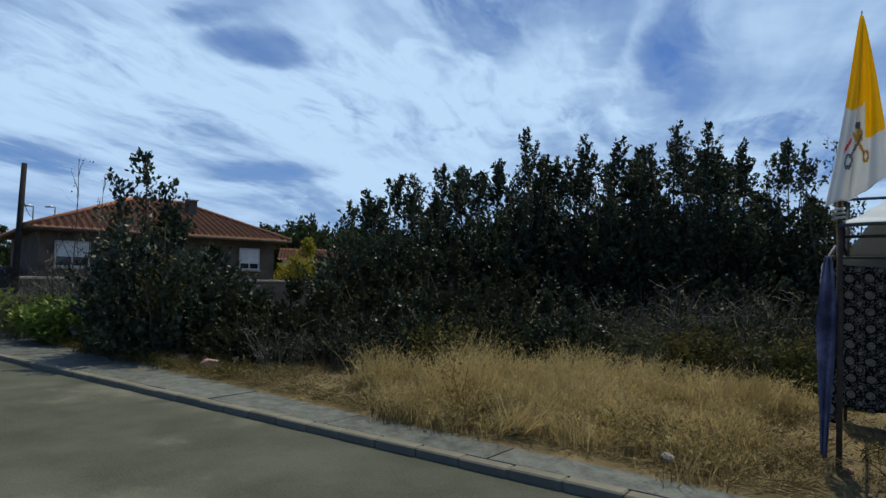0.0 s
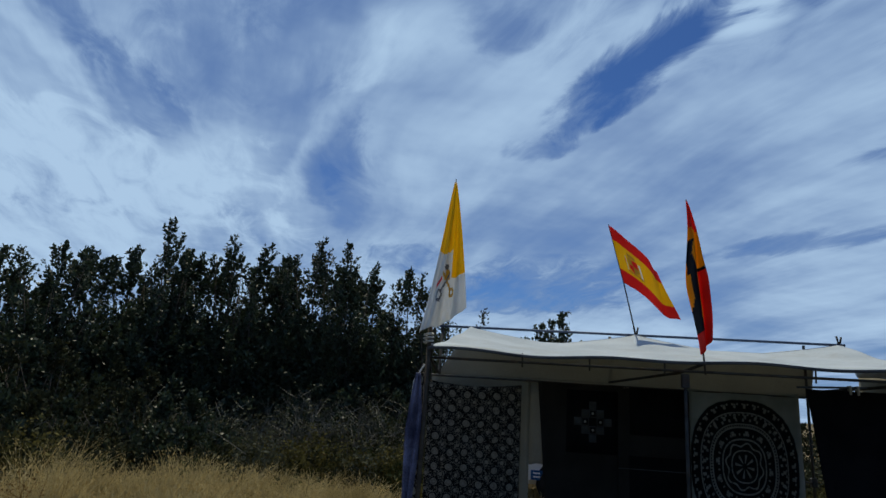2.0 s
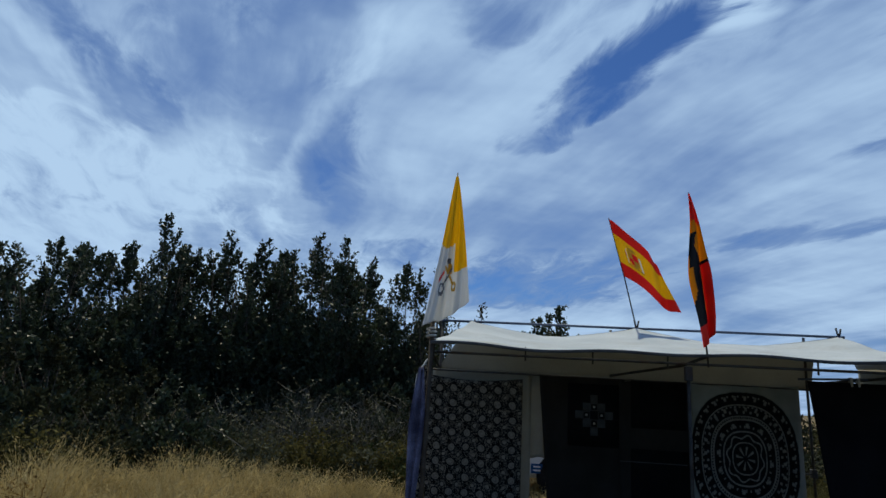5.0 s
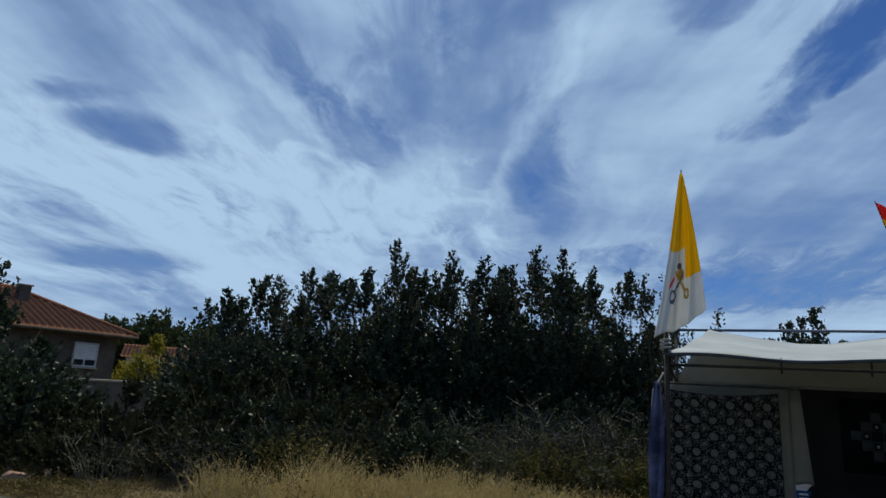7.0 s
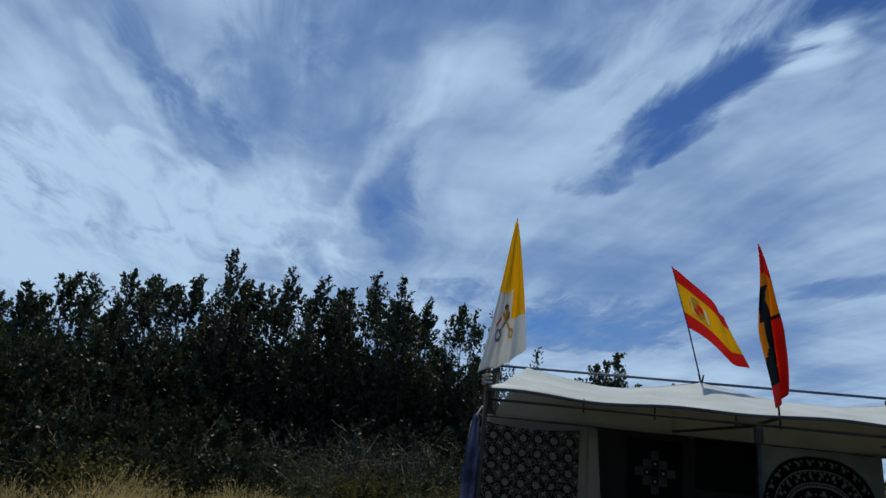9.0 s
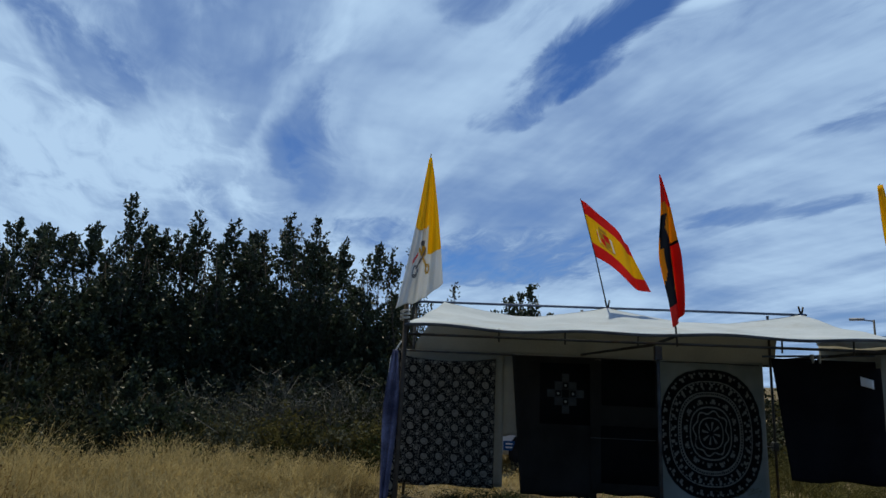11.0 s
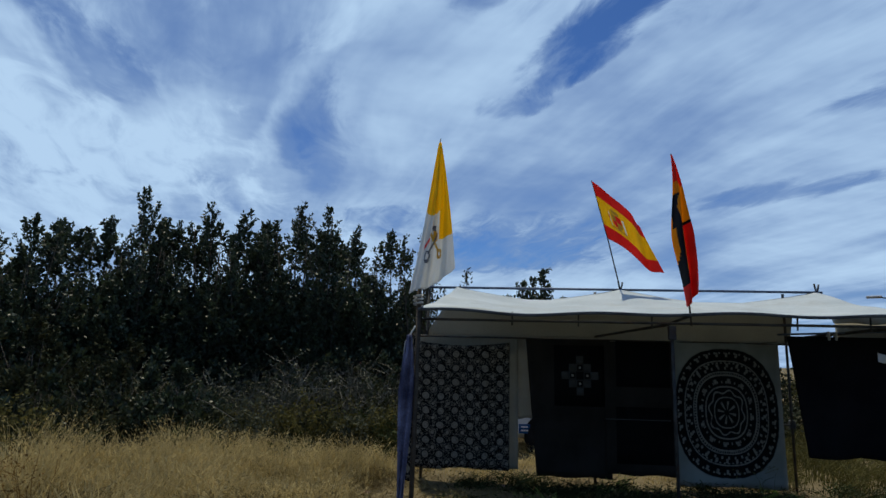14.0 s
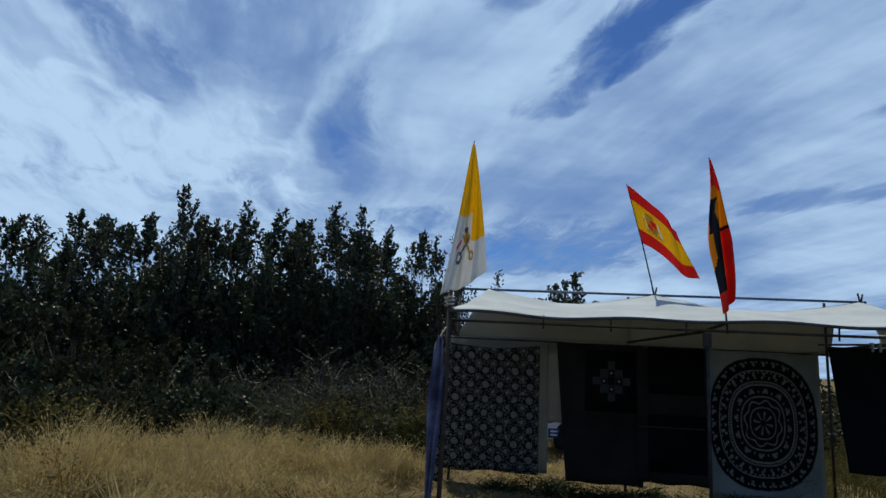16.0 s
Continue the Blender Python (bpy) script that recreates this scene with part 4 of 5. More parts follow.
# bearing, distance, height, spread
ELMS = [(45.5, 15.2, 3.55, 1.0), (42.6, 15.6, 4.05, 1.2), (38.8, 15.4, 4.30, 1.2), (35.4, 15.8, 4.20, 1.0), (31.1, 15.5, 5.35, 1.05), (28.2, 16.2, 4.6, 1.0),
        (25.6, 15.6, 5.05, 1.0), (22.6, 15.4, 4.95, 1.0), (20.0, 16.0, 4.65, 1.0), (18.0, 15.4, 5.32, 0.95), (15.1, 15.2, 5.15, 0.95), (12.8, 15.8, 4.75, 1.0), (9.4, 15.4, 4.65, 0.75), (7.6, 16.0, 3.5, 0.9)]
for i, (b, dist, h, sp) in enumerate(ELMS):
    leafy("elm_tree", ahead(b, dist), h, sp * 1.2, 40 + i, "dark green elm sapling with upright leafy shoots", body=min(0.88, 4.15 / h), group=HEDGE, shoots=430 if b < 36 else 300, per=28, leaf=0.086, leaders=4 if h > 4.2 else 3)
rh = np.random.default_rng(77)
for i, b in enumerate(np.linspace(44, 8.5, 15)):
    leafy("elm_tree", ahead(b + rh.uniform(-0.6, 0.6), 16.6 + rh.uniform(-0.4, 0.5)), 4.45 + rh.uniform(-0.3, 0.3) + 0.35 * (14 < b < 31) - 0.7 * (b > 38) - 0.9 * (b < 12), 1.5, 80 + i, "dense dark elm filling the row", body=0.86, group=HEDGE, shoots=430 if b < 36 else 260, per=26, leaf=0.100, leaders=3)
for i, b in enumerate(np.linspace(43, 10, 11)):
    leafy("elm_tree", ahead(b, 18.2), 2.5, 1.8, 100 + i, "low dense elm behind the front row", body=0.95, group=HEDGE, shoots=300, per=16, leaf=0.22, leaders=1)
tree("thin_tree", ahead(6.3, 14.4), 4.45, 0.75, 7, "thin half-bare sapling with sparse leaves", stems=6, shoots=10, leaf=0.075, per_shoot=15, material=M_LEAF_DRY)
tree("thin_tree", ahead(2.5, 14.6), 3.7, 0.7, 8, "low half-bare sapling behind the stall", stems=6, shoots=10, leaf=0.075, per_shoot=14, material=M_LEAF_DRY)
for i, (b, h) in enumerate([(-2.7, 4.05), (-3.7, 4.25), (-4.7, 4.5)]):
    tree("elm_tree", ahead(b, 19.9), h, 0.75, 9 + i, "dark elm top rising behind the stall", stems=12, shoots=14, leaf=0.11, per_shoot=34, material=M_LEAF, bare=0.3)
# the tall dark bush beside the pavement
leafy("elder_bush", ahead(62.2, 13.8), 2.9, 1.35, 21, "dense dark bush beside the pavement", body=0.86, shoots=620, per=22, leaf=0.10, category="bush", low=0.1, leaders=3)
tree("elder_bush", ahead(64.2, 13.9), 4.0, 1.15, 26, "tall dark bush with a sparse ragged top", stems=7, shoots=9, leaf=0.12, per_shoot=26, bare=0.35, category="bush", twig=0.02)
leafy("elder_bush", ahead(58.6, 14.3), 2.1, 1.15, 23, "dense dark bush behind the rubble", body=0.9, shoots=420, per=22, leaf=0.10, category="bush", low=0.05, leaders=2)
tree("elder_bush", ahead(62.6, 12.9), 2.5, 0.6, 28, "thin yellow-green sapling before a dark bush", stems=5, shoots=8, leaf=0.08, per_shoot=9, material=M_WEED, bare=0.35, category="bush")
tree("bare_tree", ahead(69.0, 16.6), 4.2, 1.2, 24, "leafless grey sapling in front of the house", stems=4, shoots=16, leaf=0.05, per_shoot=2, category="tree", twig=0.022, thick=0.45)
tree("bare_tree", ahead(67.2, 15.6), 3.7, 0.9, 27, "bare grey branches beside a dark bush", stems=4, shoots=13, leaf=0.05, per_shoot=3, category="tree", twig=0.022, thick=0.45)

SCRUB = "scrub in front of the elms"
rs = np.random.default_rng(5)
for i, b in enumerate(np.linspace(58, 33, 17)):
    leafy("scrub_bush", ahead(b, 12.7 + rs.uniform(-0.5, 1.0)), (1.15 if b > 46 else 1.85) + rs.uniform(-0.25, 0.35), 1.05, 120 + i, "dense brown-green scrub bush with small leaves", body=0.85, shoots=260, per=16, leaf=0.085, length=(0.4, 0.8), material=M_LEAF_DRY if i % 3 else M_LEAF, category="bush", group=SCRUB, low=0.05, leaders=3)
for i, b in enumerate(np.linspace(34, 6, 12)):
    leafy("scrub_bush", ahead(b, 14.1 + rs.uniform(-0.3, 0.4)), 1.5 + rs.uniform(-0.3, 0.3), 1.1, 140 + i, "low dark scrub bush at the foot of the elms", body=0.85, shoots=240, per=16, leaf=0.09, length=(0.4, 0.8), material=M_LEAF, category="bush", group=SCRUB, low=0.05, leaders=2)
for i, b in enumerate(np.linspace(45, 27, 9)):
    leafy("scrub_bush", ahead(b, 11.2 + rs.uniform(-0.3, 0.5)), 1.25 + rs.uniform(-0.2, 0.2), 0.85, 155 + i, "low green-grey scrub bush before the elms", body=0.85, shoots=200, per=16, leaf=0.075, length=(0.35, 0.7), material=M_LEAF if i % 3 else M_LEAF_DRY, category="bush", group=SCRUB, low=0.03, leaders=2)
for i, (b, dist, h) in enumerate([(43, 12.0, 1.2), (39.5, 11.8, 1.2), (36, 11.9, 1.25), (32.5, 11.8, 1.3), (29.5, 11.9, 1.5), (27.4, 12.2, 1.55), (24.8, 12.1, 1.45), (21.5, 12.4, 1.35),
                                (19, 12.3, 1.75), (17.6, 12.6, 1.7), (14.2, 12.2, 1.85), (12.6, 12.3, 1.8), (10.3, 12.0, 1.55), (7.8, 12.2, 1.3), (5.6, 12.5, 1.3)]):
    shrub("grey_shrub", ahead(b, dist), h, 0.95, 160 + i, "grey twiggy shrub with few dry leaves", int(rs.uniform(24, 46)), int(900 * rs.uniform(0.2, 1.0)), 0.07, M_LEAF_GREY if i % 2 else M_LEAF_DRY, arch=0.6, width=0.022, group=SCRUB)
for i, b in enumerate(np.linspace(38, 4.2, 27)):
    shrub("yellow_weed", ahead(b + rs.uniform(-0.6, 0.6), 10.3 + rs.uniform(-0.5, 1.2)), 0.72 + rs.uniform(-0.3, 0.45), 0.6, 190 + i, "yellowing weed clump at the scrub's foot", 46, 900, 0.065, (M_WEED, M_LEAF_DRY, M_DARKWEED_SHADE, M_WEED, M_LEAF_DRY, M_DARKWEED_SHADE, M_LEAF_GREY)[i % 7], twig=M_WEED, width=0.014, group="yellowing weeds")
for i, b in enumerate(np.linspace(53, 34, 12)):
    shrub("dry_weed", ahead(b, 11.2 + rs.uniform(-0.4, 0.5)), 0.7 + rs.uniform(-0.25, 0.4), 0.7, 220 + i, "dry brown weed with bare stems", 40, 260, 0.06, M_LEAF_DRY, width=0.016, group="dry weeds before the scrub")
for i, (b, dist) in enumerate([(73.6, 19.8), (72.3, 18.6), (70.6, 17.0), (69.4, 16.3)]):
    tree("ivy_bush", ahead(b, dist), 0.95, 0.75, 240 + i, "bright green broad-leaved ivy clump by the pavement", stems=10, shoots=12, leaf=0.14, per_shoot=12, material=M_IVY, bare=0.0, category="bush", group="ivy by the pavement")
for i, b in enumerate(np.linspace(72, 65, 6)):
    shrub("grey_shrub", ahead(b, 18.0), 1.7, 1.0, 250 + i, "bare grey brush against the garden wall", 110, 700, 0.05, M_LEAF_DRY, group="brush by the wall")
for i, (x, y, h) in enumerate([(6.5, 15, 1.5), (8.5, 17, 1.8), (5.2, 13.0, 0.9), (11, 20, 1.8), (3.0, 17, 1.4), (-0.3, 16, 1.4)]):
    tree("field_bush", (x, y, 0), h, 1.3, 260 + i, "yellow-green bush in the field behind the stall", stems=9, shoots=12, leaf=0.09, per_shoot=22, material=M_WEED if i % 2 else M_LEAF_DRY, bare=0.0, category="bush")
shrub("dry_stalk", (-4.28, 5.80, 0), 1.0, 0.35, 300, "tall rust-brown dried stalk in the grass", 9, 120, 0.03, M_RUST, twig=M_RUST, arch=0.5, width=0.012, category="weed")


# ---- dry grass ----
def in_grass(x, y):
    """The dry stand: from the pavement's edge back to the scrub."""
    front = 5.42 + 0.22 * np.sin(x * 1.7) + 0.12 * np.sin(x * 5.1) + np.maximum(0, -4.9 - x) * 0.42
    right = -1.55 - 0.03 * (y - 5.5) ** 2 * 0.3 + 0.2 * np.sin(y * 2.3)
    left = -9.3 + 0.3 * np.sin(y * 2)
    back = 9.5 + 0.35 * np.sin(x * 1.3) + 0.2 * np.sin(x * 3.7)
    return (y > front) & (x < right) & (x > left) & (np.hypot(x, y) < back)


def grass(name, n, x0, x1, y0, y1, low, high, seed, material, keep, label, width=0.007, lean=0.35, parts=4, rise=False, per=22, clump=0.07):
    rng = np.random.default_rng(seed)
    # blades stand in tufts
    tufts = max(1, n // per)
    tx, ty = rng.uniform(x0, x1, tufts), rng.uniform(y0, y1, tufts)
    ok = keep(tx, ty)
    tx, ty = tx[ok], ty[ok]
    swell = np.array([noise.noise((x * 0.9, y * 0.9, seed)) + 0.6 * noise.noise((x * 2.6, y * 2.6, seed + 3)) for x, y in zip(tx, ty)])
    th = rng.uniform(low, high, len(tx)) * np.clip(0.92 + 0.9 * swell, 0.35, 1.3)
    if rise:
        # lower along the pavement, and towards the trodden ground by the stall
        th = th * np.clip((ty - 5.2) / 1.6, 0.5, 1.0) * np.clip(0.35 - tx / ty * 1.35, 0.5, 1.0)
    tw = rng.normal(0, 1, (len(tx), 2))
    pick = np.repeat(np.arange(len(tx)), per)
    m = len(pick)
    foot = np.stack([tx[pick], ty[pick], np.zeros(m)], 1) + np.concatenate([rng.normal(0, clump, (m, 2)), np.zeros((m, 1))], 1)
    h = th[pick] * rng.uniform(0.5, 1.1, m)
    bend = (rng.normal(0, 1, (m, 2)) + tw[pick] * 0.6 + [0.25, -0.1]) * (lean * h)[:, None]
    f = np.linspace(0, 1, parts)
    paths = np.zeros((m, parts, 3))
    for i, g in enumerate(f):
        paths[:, i] = foot + np.concatenate([bend * g ** 2, (h * g * (1 - 0.12 * g))[:, None]], 1)
    v = ribbons(rng, paths, width)
    # feathery seed heads
    k = rng.integers(0, m, m)
    c = paths[k, -1] - (paths[k, -1] - paths[k, -2]) * rng.uniform(0, 0.6, (len(k), 1))
    heads = leaves(rng, c, 0.045, 0.0, 0.24, unit(paths[k, -1] - paths[k, -2]))
    ob = quads_object(name, np.concatenate([v, heads]), material)
    return tagged(ob, label, "grass", kind="stuff")


grass("dry_grass", 80000, -9.6, -1.0, 5.2, 10.0, 0.45, 0.80, 11, M_STRAW, in_grass, "tall pale dry grass with feathery heads", 0.008, 0.24, rise=True, per=46, clump=0.10)
grass("dry_undergrowth", 30000, -9.6, -1.0, 5.2, 9.8, 0.14, 0.32, 17, M_LITTER, in_grass, "tangled brown dead stems under the tall grass", 0.011, 0.6, per=60, clump=0.13)
grass("dry_grass", 16000, -11.5, -0.9, 5.36, 9.0, 0.06, 0.22, 12, M_LITTER, lambda x, y: (y > 5.4), "short brown stubble on bare earth", 0.006, 0.9)
grass("dry_grass", 30000, -1.5, 10.0, 8.9, 17.0, 0.10, 0.32, 13, M_STRAW, lambda x, y: x < 3.2 + np.sin(y), "thin dry grass behind the stall", 0.007, 0.5)
grass("field_weeds", 26000, 2.6, 11.0, 8.9, 17.0, 0.18, 0.5, 19, M_WEED, lambda x, y: x > 2.8 + np.sin(y), "olive-brown weeds in the field behind the stall", 0.014, 0.5, per=34, clump=0.13)
grass("dry_grass", 6000, -1.6, 5.0, 5.4, 8.9, 0.04, 0.14, 14, M_LITTER, lambda x, y: y > 5.4, "sparse trodden stubble under the stall", 0.006, 0.9)
grass("green_weeds", 1600, 0.2, 4.6, 5.9, 9.0, 0.10, 0.26, 15, M_IVY, lambda x, y: np.sin(x * 3.1) * np.sin(y * 2.7 + 1) > 0.35, "low green weeds on the ground under the stall", 0.02, 0.7)
# weeds thickened across the stall's shadow, their dark colour deepening its shade
grass("shade_weeds", 9000, -0.4, 5.0, 5.7, 8.9, 0.05, 0.20, 18, M_DARKWEED_SHADE, lambda x, y: np.sin(x * 2.3 + y) * np.sin(y * 2.9 + 1) > -0.55, "low weeds, coloured dark to deepen the shade under the stall", 0.016, 0.9, per=30, clump=0.12)
grass("verge_weeds", 5200, -16, -8.6, 5.4, 6.4, 0.10, 0.32, 16, M_WEED, lambda x, y: y > 5.42, "yellow-green weeds along the pavement's edge", 0.012, 0.6)
rng = np.random.default_rng(31)
n = 2600
c = np.stack([rng.uniform(-10, -0.8, n), 5.32 + np.abs(rng.normal(0, 0.35, n)), np.full(n, 0.03)], 1)
e = np.stack([c, c + rng.normal(0, 0.10, (n, 3)) * [1, 1, 0.12], c + rng.normal(0, 0.17, (n, 3)) * [1, 1, 0.12]], 1)
e[:, :, 2] = np.maximum(e[:, :, 2], 0.022)
tagged(quads_object("straw_litter", ribbons(rng, e, 0.006), M_LITTER), "broken straw lying along the pavement edge", "straw", kind="stuff")


n = 160
c = np.stack([-3.55 + rng.normal(0, 0.10, n), 5.62 + rng.normal(0, 0.08, n), np.full(n, 0.02)], 1)
tip = c + np.stack([0.15 + rng.normal(0, 0.22, n), rng.normal(0, 0.15, n), rng.uniform(0.12, 0.55, n)], 1)
tagged(quads_object("straw_bundle", ribbons(rng, np.stack([c, (c + tip) / 2 + rng.normal(0, 0.02, (n, 3)), tip], 1), 0.010), M_STRAW), "bleached bundle of bent dry stalks by the pavement", "straw", kind="stuff")
branch = bar([Vector(ahead(25.6, 9.9, 0.98)), Vector(ahead(24.4, 9.85, 0.89)), Vector(ahead(22.2, 9.8, 0.66))], [0.004, 0.007, 0.009], 6)
tagged(mesh_object("dead_branch", branch, M_TWIG), "pale dead branch caught in the weeds", "branch")


# ---- rubble, litter, pebbles ----
def lump(name, place, size, seed, material, squash=0.6, turn=0.0):
    rng = random.Random(seed)
    bm = bmesh.new()
    bmesh.ops.create_icosphere(bm, subdivisions=2, radius=1.0)
    s = [size * rng.uniform(0.7, 1.3), size * rng.uniform(0.6, 1.0), size * squash * rng.uniform(0.7, 1.2)]
    for v in bm.verts:
        c = v.co
        k = 1 + 0.28 * noise.noise(c * 1.7 + Vector((seed, 0, 0)))
        m = max(abs(c.x), abs(c.y), abs(c.z))
        c = c * k * (0.6 + 0.4 / m)
        v.co = Vector((c.x * s[0], c.y * s[1], c.z * s[2]))
    ob = mesh_object(name, bm, material)
    ob.matrix_basis = pose(*place, rng.uniform(-20, 20), rng.uniform(-20, 20), rng.uniform(0, 360))
    return ob


rr = random.Random(3)
for i in range(26):
    x, y = rr.gauss(0, 0.36), rr.gauss(0, 0.22)
    z = 0.05 + max(0, 0.22 - 0.45 * math.hypot(x, y)) * rr.uniform(0.3, 1)
    tagged(lump("rubble_piece", (-10.55 + x, 6.45 + y, z), rr.uniform(0.09, 0.17), i, M_RUBBLE, 0.55), "broken brick and plaster lump in a heap", "rubble", "rubble heap by the pavement")
tagged(lump("plastic_scrap", (-2.0, 5.66, 0.06), 0.055, 77, M_PAPER, 0.8), "crumpled white plastic scrap on the ground", "litter")
tagged(lump("plastic_scrap", (1.76, 6.36, 0.07), 0.06, 78, M_PAPER, 0.9), "white plastic bottle end at a post's foot", "litter")
for i in range(50):
    x, y = rr.uniform(-3.2, 4.5), rr.uniform(5.4, 8.5)
    tagged(lump("pebble", (x, y, 0.02), rr.uniform(0.012, 0.04), 100 + i, M_RUBBLE, 0.6), "small pale stone on dry earth", "stone", "stones on the plot")


# ---- the house with the hipped roof ----
def house_frame():
    ex = Vector((0.203, 0.979, 0)).normalized()
    ey = Vector((-ex.y, ex.x, 0))
    m = Matrix.Identity(4)
    for i in range(3):
        m[i][0], m[i][1] = ex[i], ey[i]
        m[i][3] = (-23.1, 7.35, 0)[i]
    return m


house = new("house")
house.matrix_basis = house_frame()
tagged(house, "single-storey brown house with a hipped terracotta roof", "house")
L, D, EAVE, TOP = 9.35, 9.4, 2.98, 4.75
part("wall", block((0.5, 0.5, 0), (L - 0.5, 0.75, EAVE - 0.02)), M_WALL, house)
part("wall", block((0.5, D - 0.75, 0), (L - 0.5, D - 0.5, EAVE - 0.02)), M_WALL, house)
part("wall", block((0.5, 0.75, 0), (0.75, D - 0.75, EAVE - 0.02)), M_WALL, house)
part("wall", block((L - 0.75, 0.75, 0), (L - 0.5, D - 0.75, EAVE - 0.02)), M_WALL, house)
part("soffit", block((0, 0, EAVE - 0.02), (L, D, EAVE + 0.06)), M_DARKWOOD, house)


def tiled_slope(a, b, c, d2, rows):
    """Rounded tile courses running up from the eave a-b to the ridge d2-c."""
    bm = bmesh.new()
    a, b, c, d2 = (Vector(p) for p in (a, b, c, d2))
    up = (b - a).cross(d2 - a).normalized()
    if up.z < 0:
        up = -up
    wide = (b - a).length
    n = int(wide / 0.24) * 4
    steps = rows
    grid = []
    for j in range(steps + 1):
        for half in (0, 1) if 0 < j < steps else (0,):
            f = j / steps
            p, q = a.lerp(d2, f), b.lerp(c, f)
            lift = 0.03 if half else 0.0
            row = []
            for i in range(n + 1):
                g = i / n
                base = a.lerp(b, g)
                # keep the courses straight up the slope: clip them between the hips
                lo, hi = (p - a).dot((b - a).normalized()) / wide, 1 - (b - q).dot((b - a).normalized()) / wide
                gg = min(max(g, lo), hi)
                pos = a + (b - a) * gg + (p - a - (b - a) * lo)
                row.append(bm.verts.new(pos + up * (0.035 * math.sin(2 * math.pi * i / 4) + lift)))
            grid.append(row)
    for r, s in zip(grid, grid[1:]):
        for i in range(n):
            bm.faces.new((r[i], r[i + 1], s[i + 1], s[i])).smooth = True
    bmesh.ops.remove_doubles(bm, verts=bm.verts, dist=0.001)
    return bm


z0 = EAVE + 0.08
R1, R2 = (4.3, D / 2, TOP), (6.3, D / 2, TOP)
A, B, C, E4 = (0, 0, z0), (L, 0, z0), (L, D, z0), (0, D, z0)
part("roof", tiled_slope(A, B, R2, R1, 14), M_TILE, house, "weathered terracotta pantile slope")
part("roof", tiled_slope(C, E4, R1, R2, 14), M_TILE, house)
part("roof", tiled_slope(B, C, R2, R2, 14), M_TILE, house)
part("roof", tiled_slope(E4, A, R1, R1, 14), M_TILE, house)
for p, q in ((A, R1), (E4, R1), (B, R2), (C, R2), (R1, R2)):
    part("ridge_cap", bar((Vector(p) + Vector((0, 0, 0.03)), Vector(q) + Vector((0, 0, 0.03))), 0.09, 8), M_TILE_DARK, house)
part("gutter", bar(((0, -0.05, EAVE + 0.03), (L, -0.05, EAVE + 0.03)), 0.06, 8), M_DARKWOOD, house)
chim = part("chimney", block((6.05, 3.0, 3.7), (6.45, 3.4, 4.72), 0.02), M_WALL, house)
part("chimney_cap", block((6.0, 2.95, 4.72), (6.5, 3.45, 4.79), 0.02), M_COPING, chim)


def house_window(u0, u1, zb, zt, shut):
    win = part("window", block((u0, 0.44, zb), (u1, 0.49, zt)), M_GLASS, house, "window with a half-lowered white roller shutter")
    for lo, hi in (((u0 - 0.06, 0.40, zb - 0.06), (u0, 0.498, zt + 0.06)), ((u1, 0.40, zb - 0.06), (u1 + 0.06, 0.498, zt + 0.06)), ((u0, 0.40, zt), (u1, 0.498, zt + 0.06)), ((u0, 0.40, zb - 0.06), (u1, 0.498, zb)), (((u0 + u1) / 2 - 0.03, 0.42, zb), ((u0 + u1) / 2 + 0.03, 0.46, zt))):
        part("window_frame", block(lo, hi, 0.005), M_FRAME, win)
    part("window_sill", block((u0 - 0.1, 0.36, zb - 0.12), (u1 + 0.1, 0.498, zb - 0.065), 0.005), M_COPING, win)
    k = max(1, int((zt - shut) / 0.05))
    for i in range(k):
        part("shutter_slat", block((u0, 0.405, shut + (zt - shut) * i / k), (u1, 0.43, shut + (zt - shut) * (i + 0.9) / k)), M_SHUTTER, win)


house_window(7.38, 8.12, 1.88, 2.64, 2.08)
house_window(1.0, 1.95, 1.82, 2.60, 2.12)
house_window(3.3, 4.2, 1.82, 2.60, 1.95)

# garden wall with a pale coping
gm = Matrix.Translation((3.6, -0.6, 0)) @ house_frame()
wall = new("garden_wall")
wall.matrix_basis = gm
tagged(wall, "grey block garden wall with a pale coping", "wall", kind="structure")
part("wall_face", block((-0.5, 0, 0), (12.5, 0.2, 1.38)), M_BLOCK, wall)
part("coping", block((-0.55, -0.04, 1.38), (12.55, 0.24, 1.45), 0.01), M_COPING, wall)

# second house, further off
far = thing("house", (-37.5, 33.6, 0), "pale distant house with a brown tiled roof", "house", turn=50)
part("wall", block((-4, 0, 0), (4, 6, 2.9)), M_PLASTER, far)
part("roof", tiled_slope((-4.4, -0.4, 2.9), (4.4, -0.4, 2.9), (4.4, 3, 3.9), (-4.4, 3, 3.9), 8), M_TILE_DARK, far)
part("roof", tiled_slope((4.4, 6.4, 2.9), (-4.4, 6.4, 2.9), (-4.4, 3, 3.9), (4.4, 3, 3.9), 8), M_TILE_DARK, far)

# stone house beyond the stall
st = thing("house", (17.8, 25.6, 0), "beige stone house with a small window and tiled roof", "house", turn=-37)
part("wall", block((-1.7, 0, 0), (7, 7, 2.8)), M_STONE, st)
part("roof", tiled_slope((-2.0, -0.45, 2.75), (7.4, -0.45, 2.75), (7.4, 3.5, 3.75), (-2.0, 3.5, 3.75), 8), M_TILE, st)
part("roof", tiled_slope((7.4, 7.4, 2.75), (-2.0, 7.4, 2.75), (-2.0, 3.5, 3.75), (7.4, 3.5, 3.75), 8), M_TILE, st)
sw = part("window", block((-0.95, -0.03, 1.45), (-0.35, 0.0, 2.1)), M_GLASS, st, "small dark window")
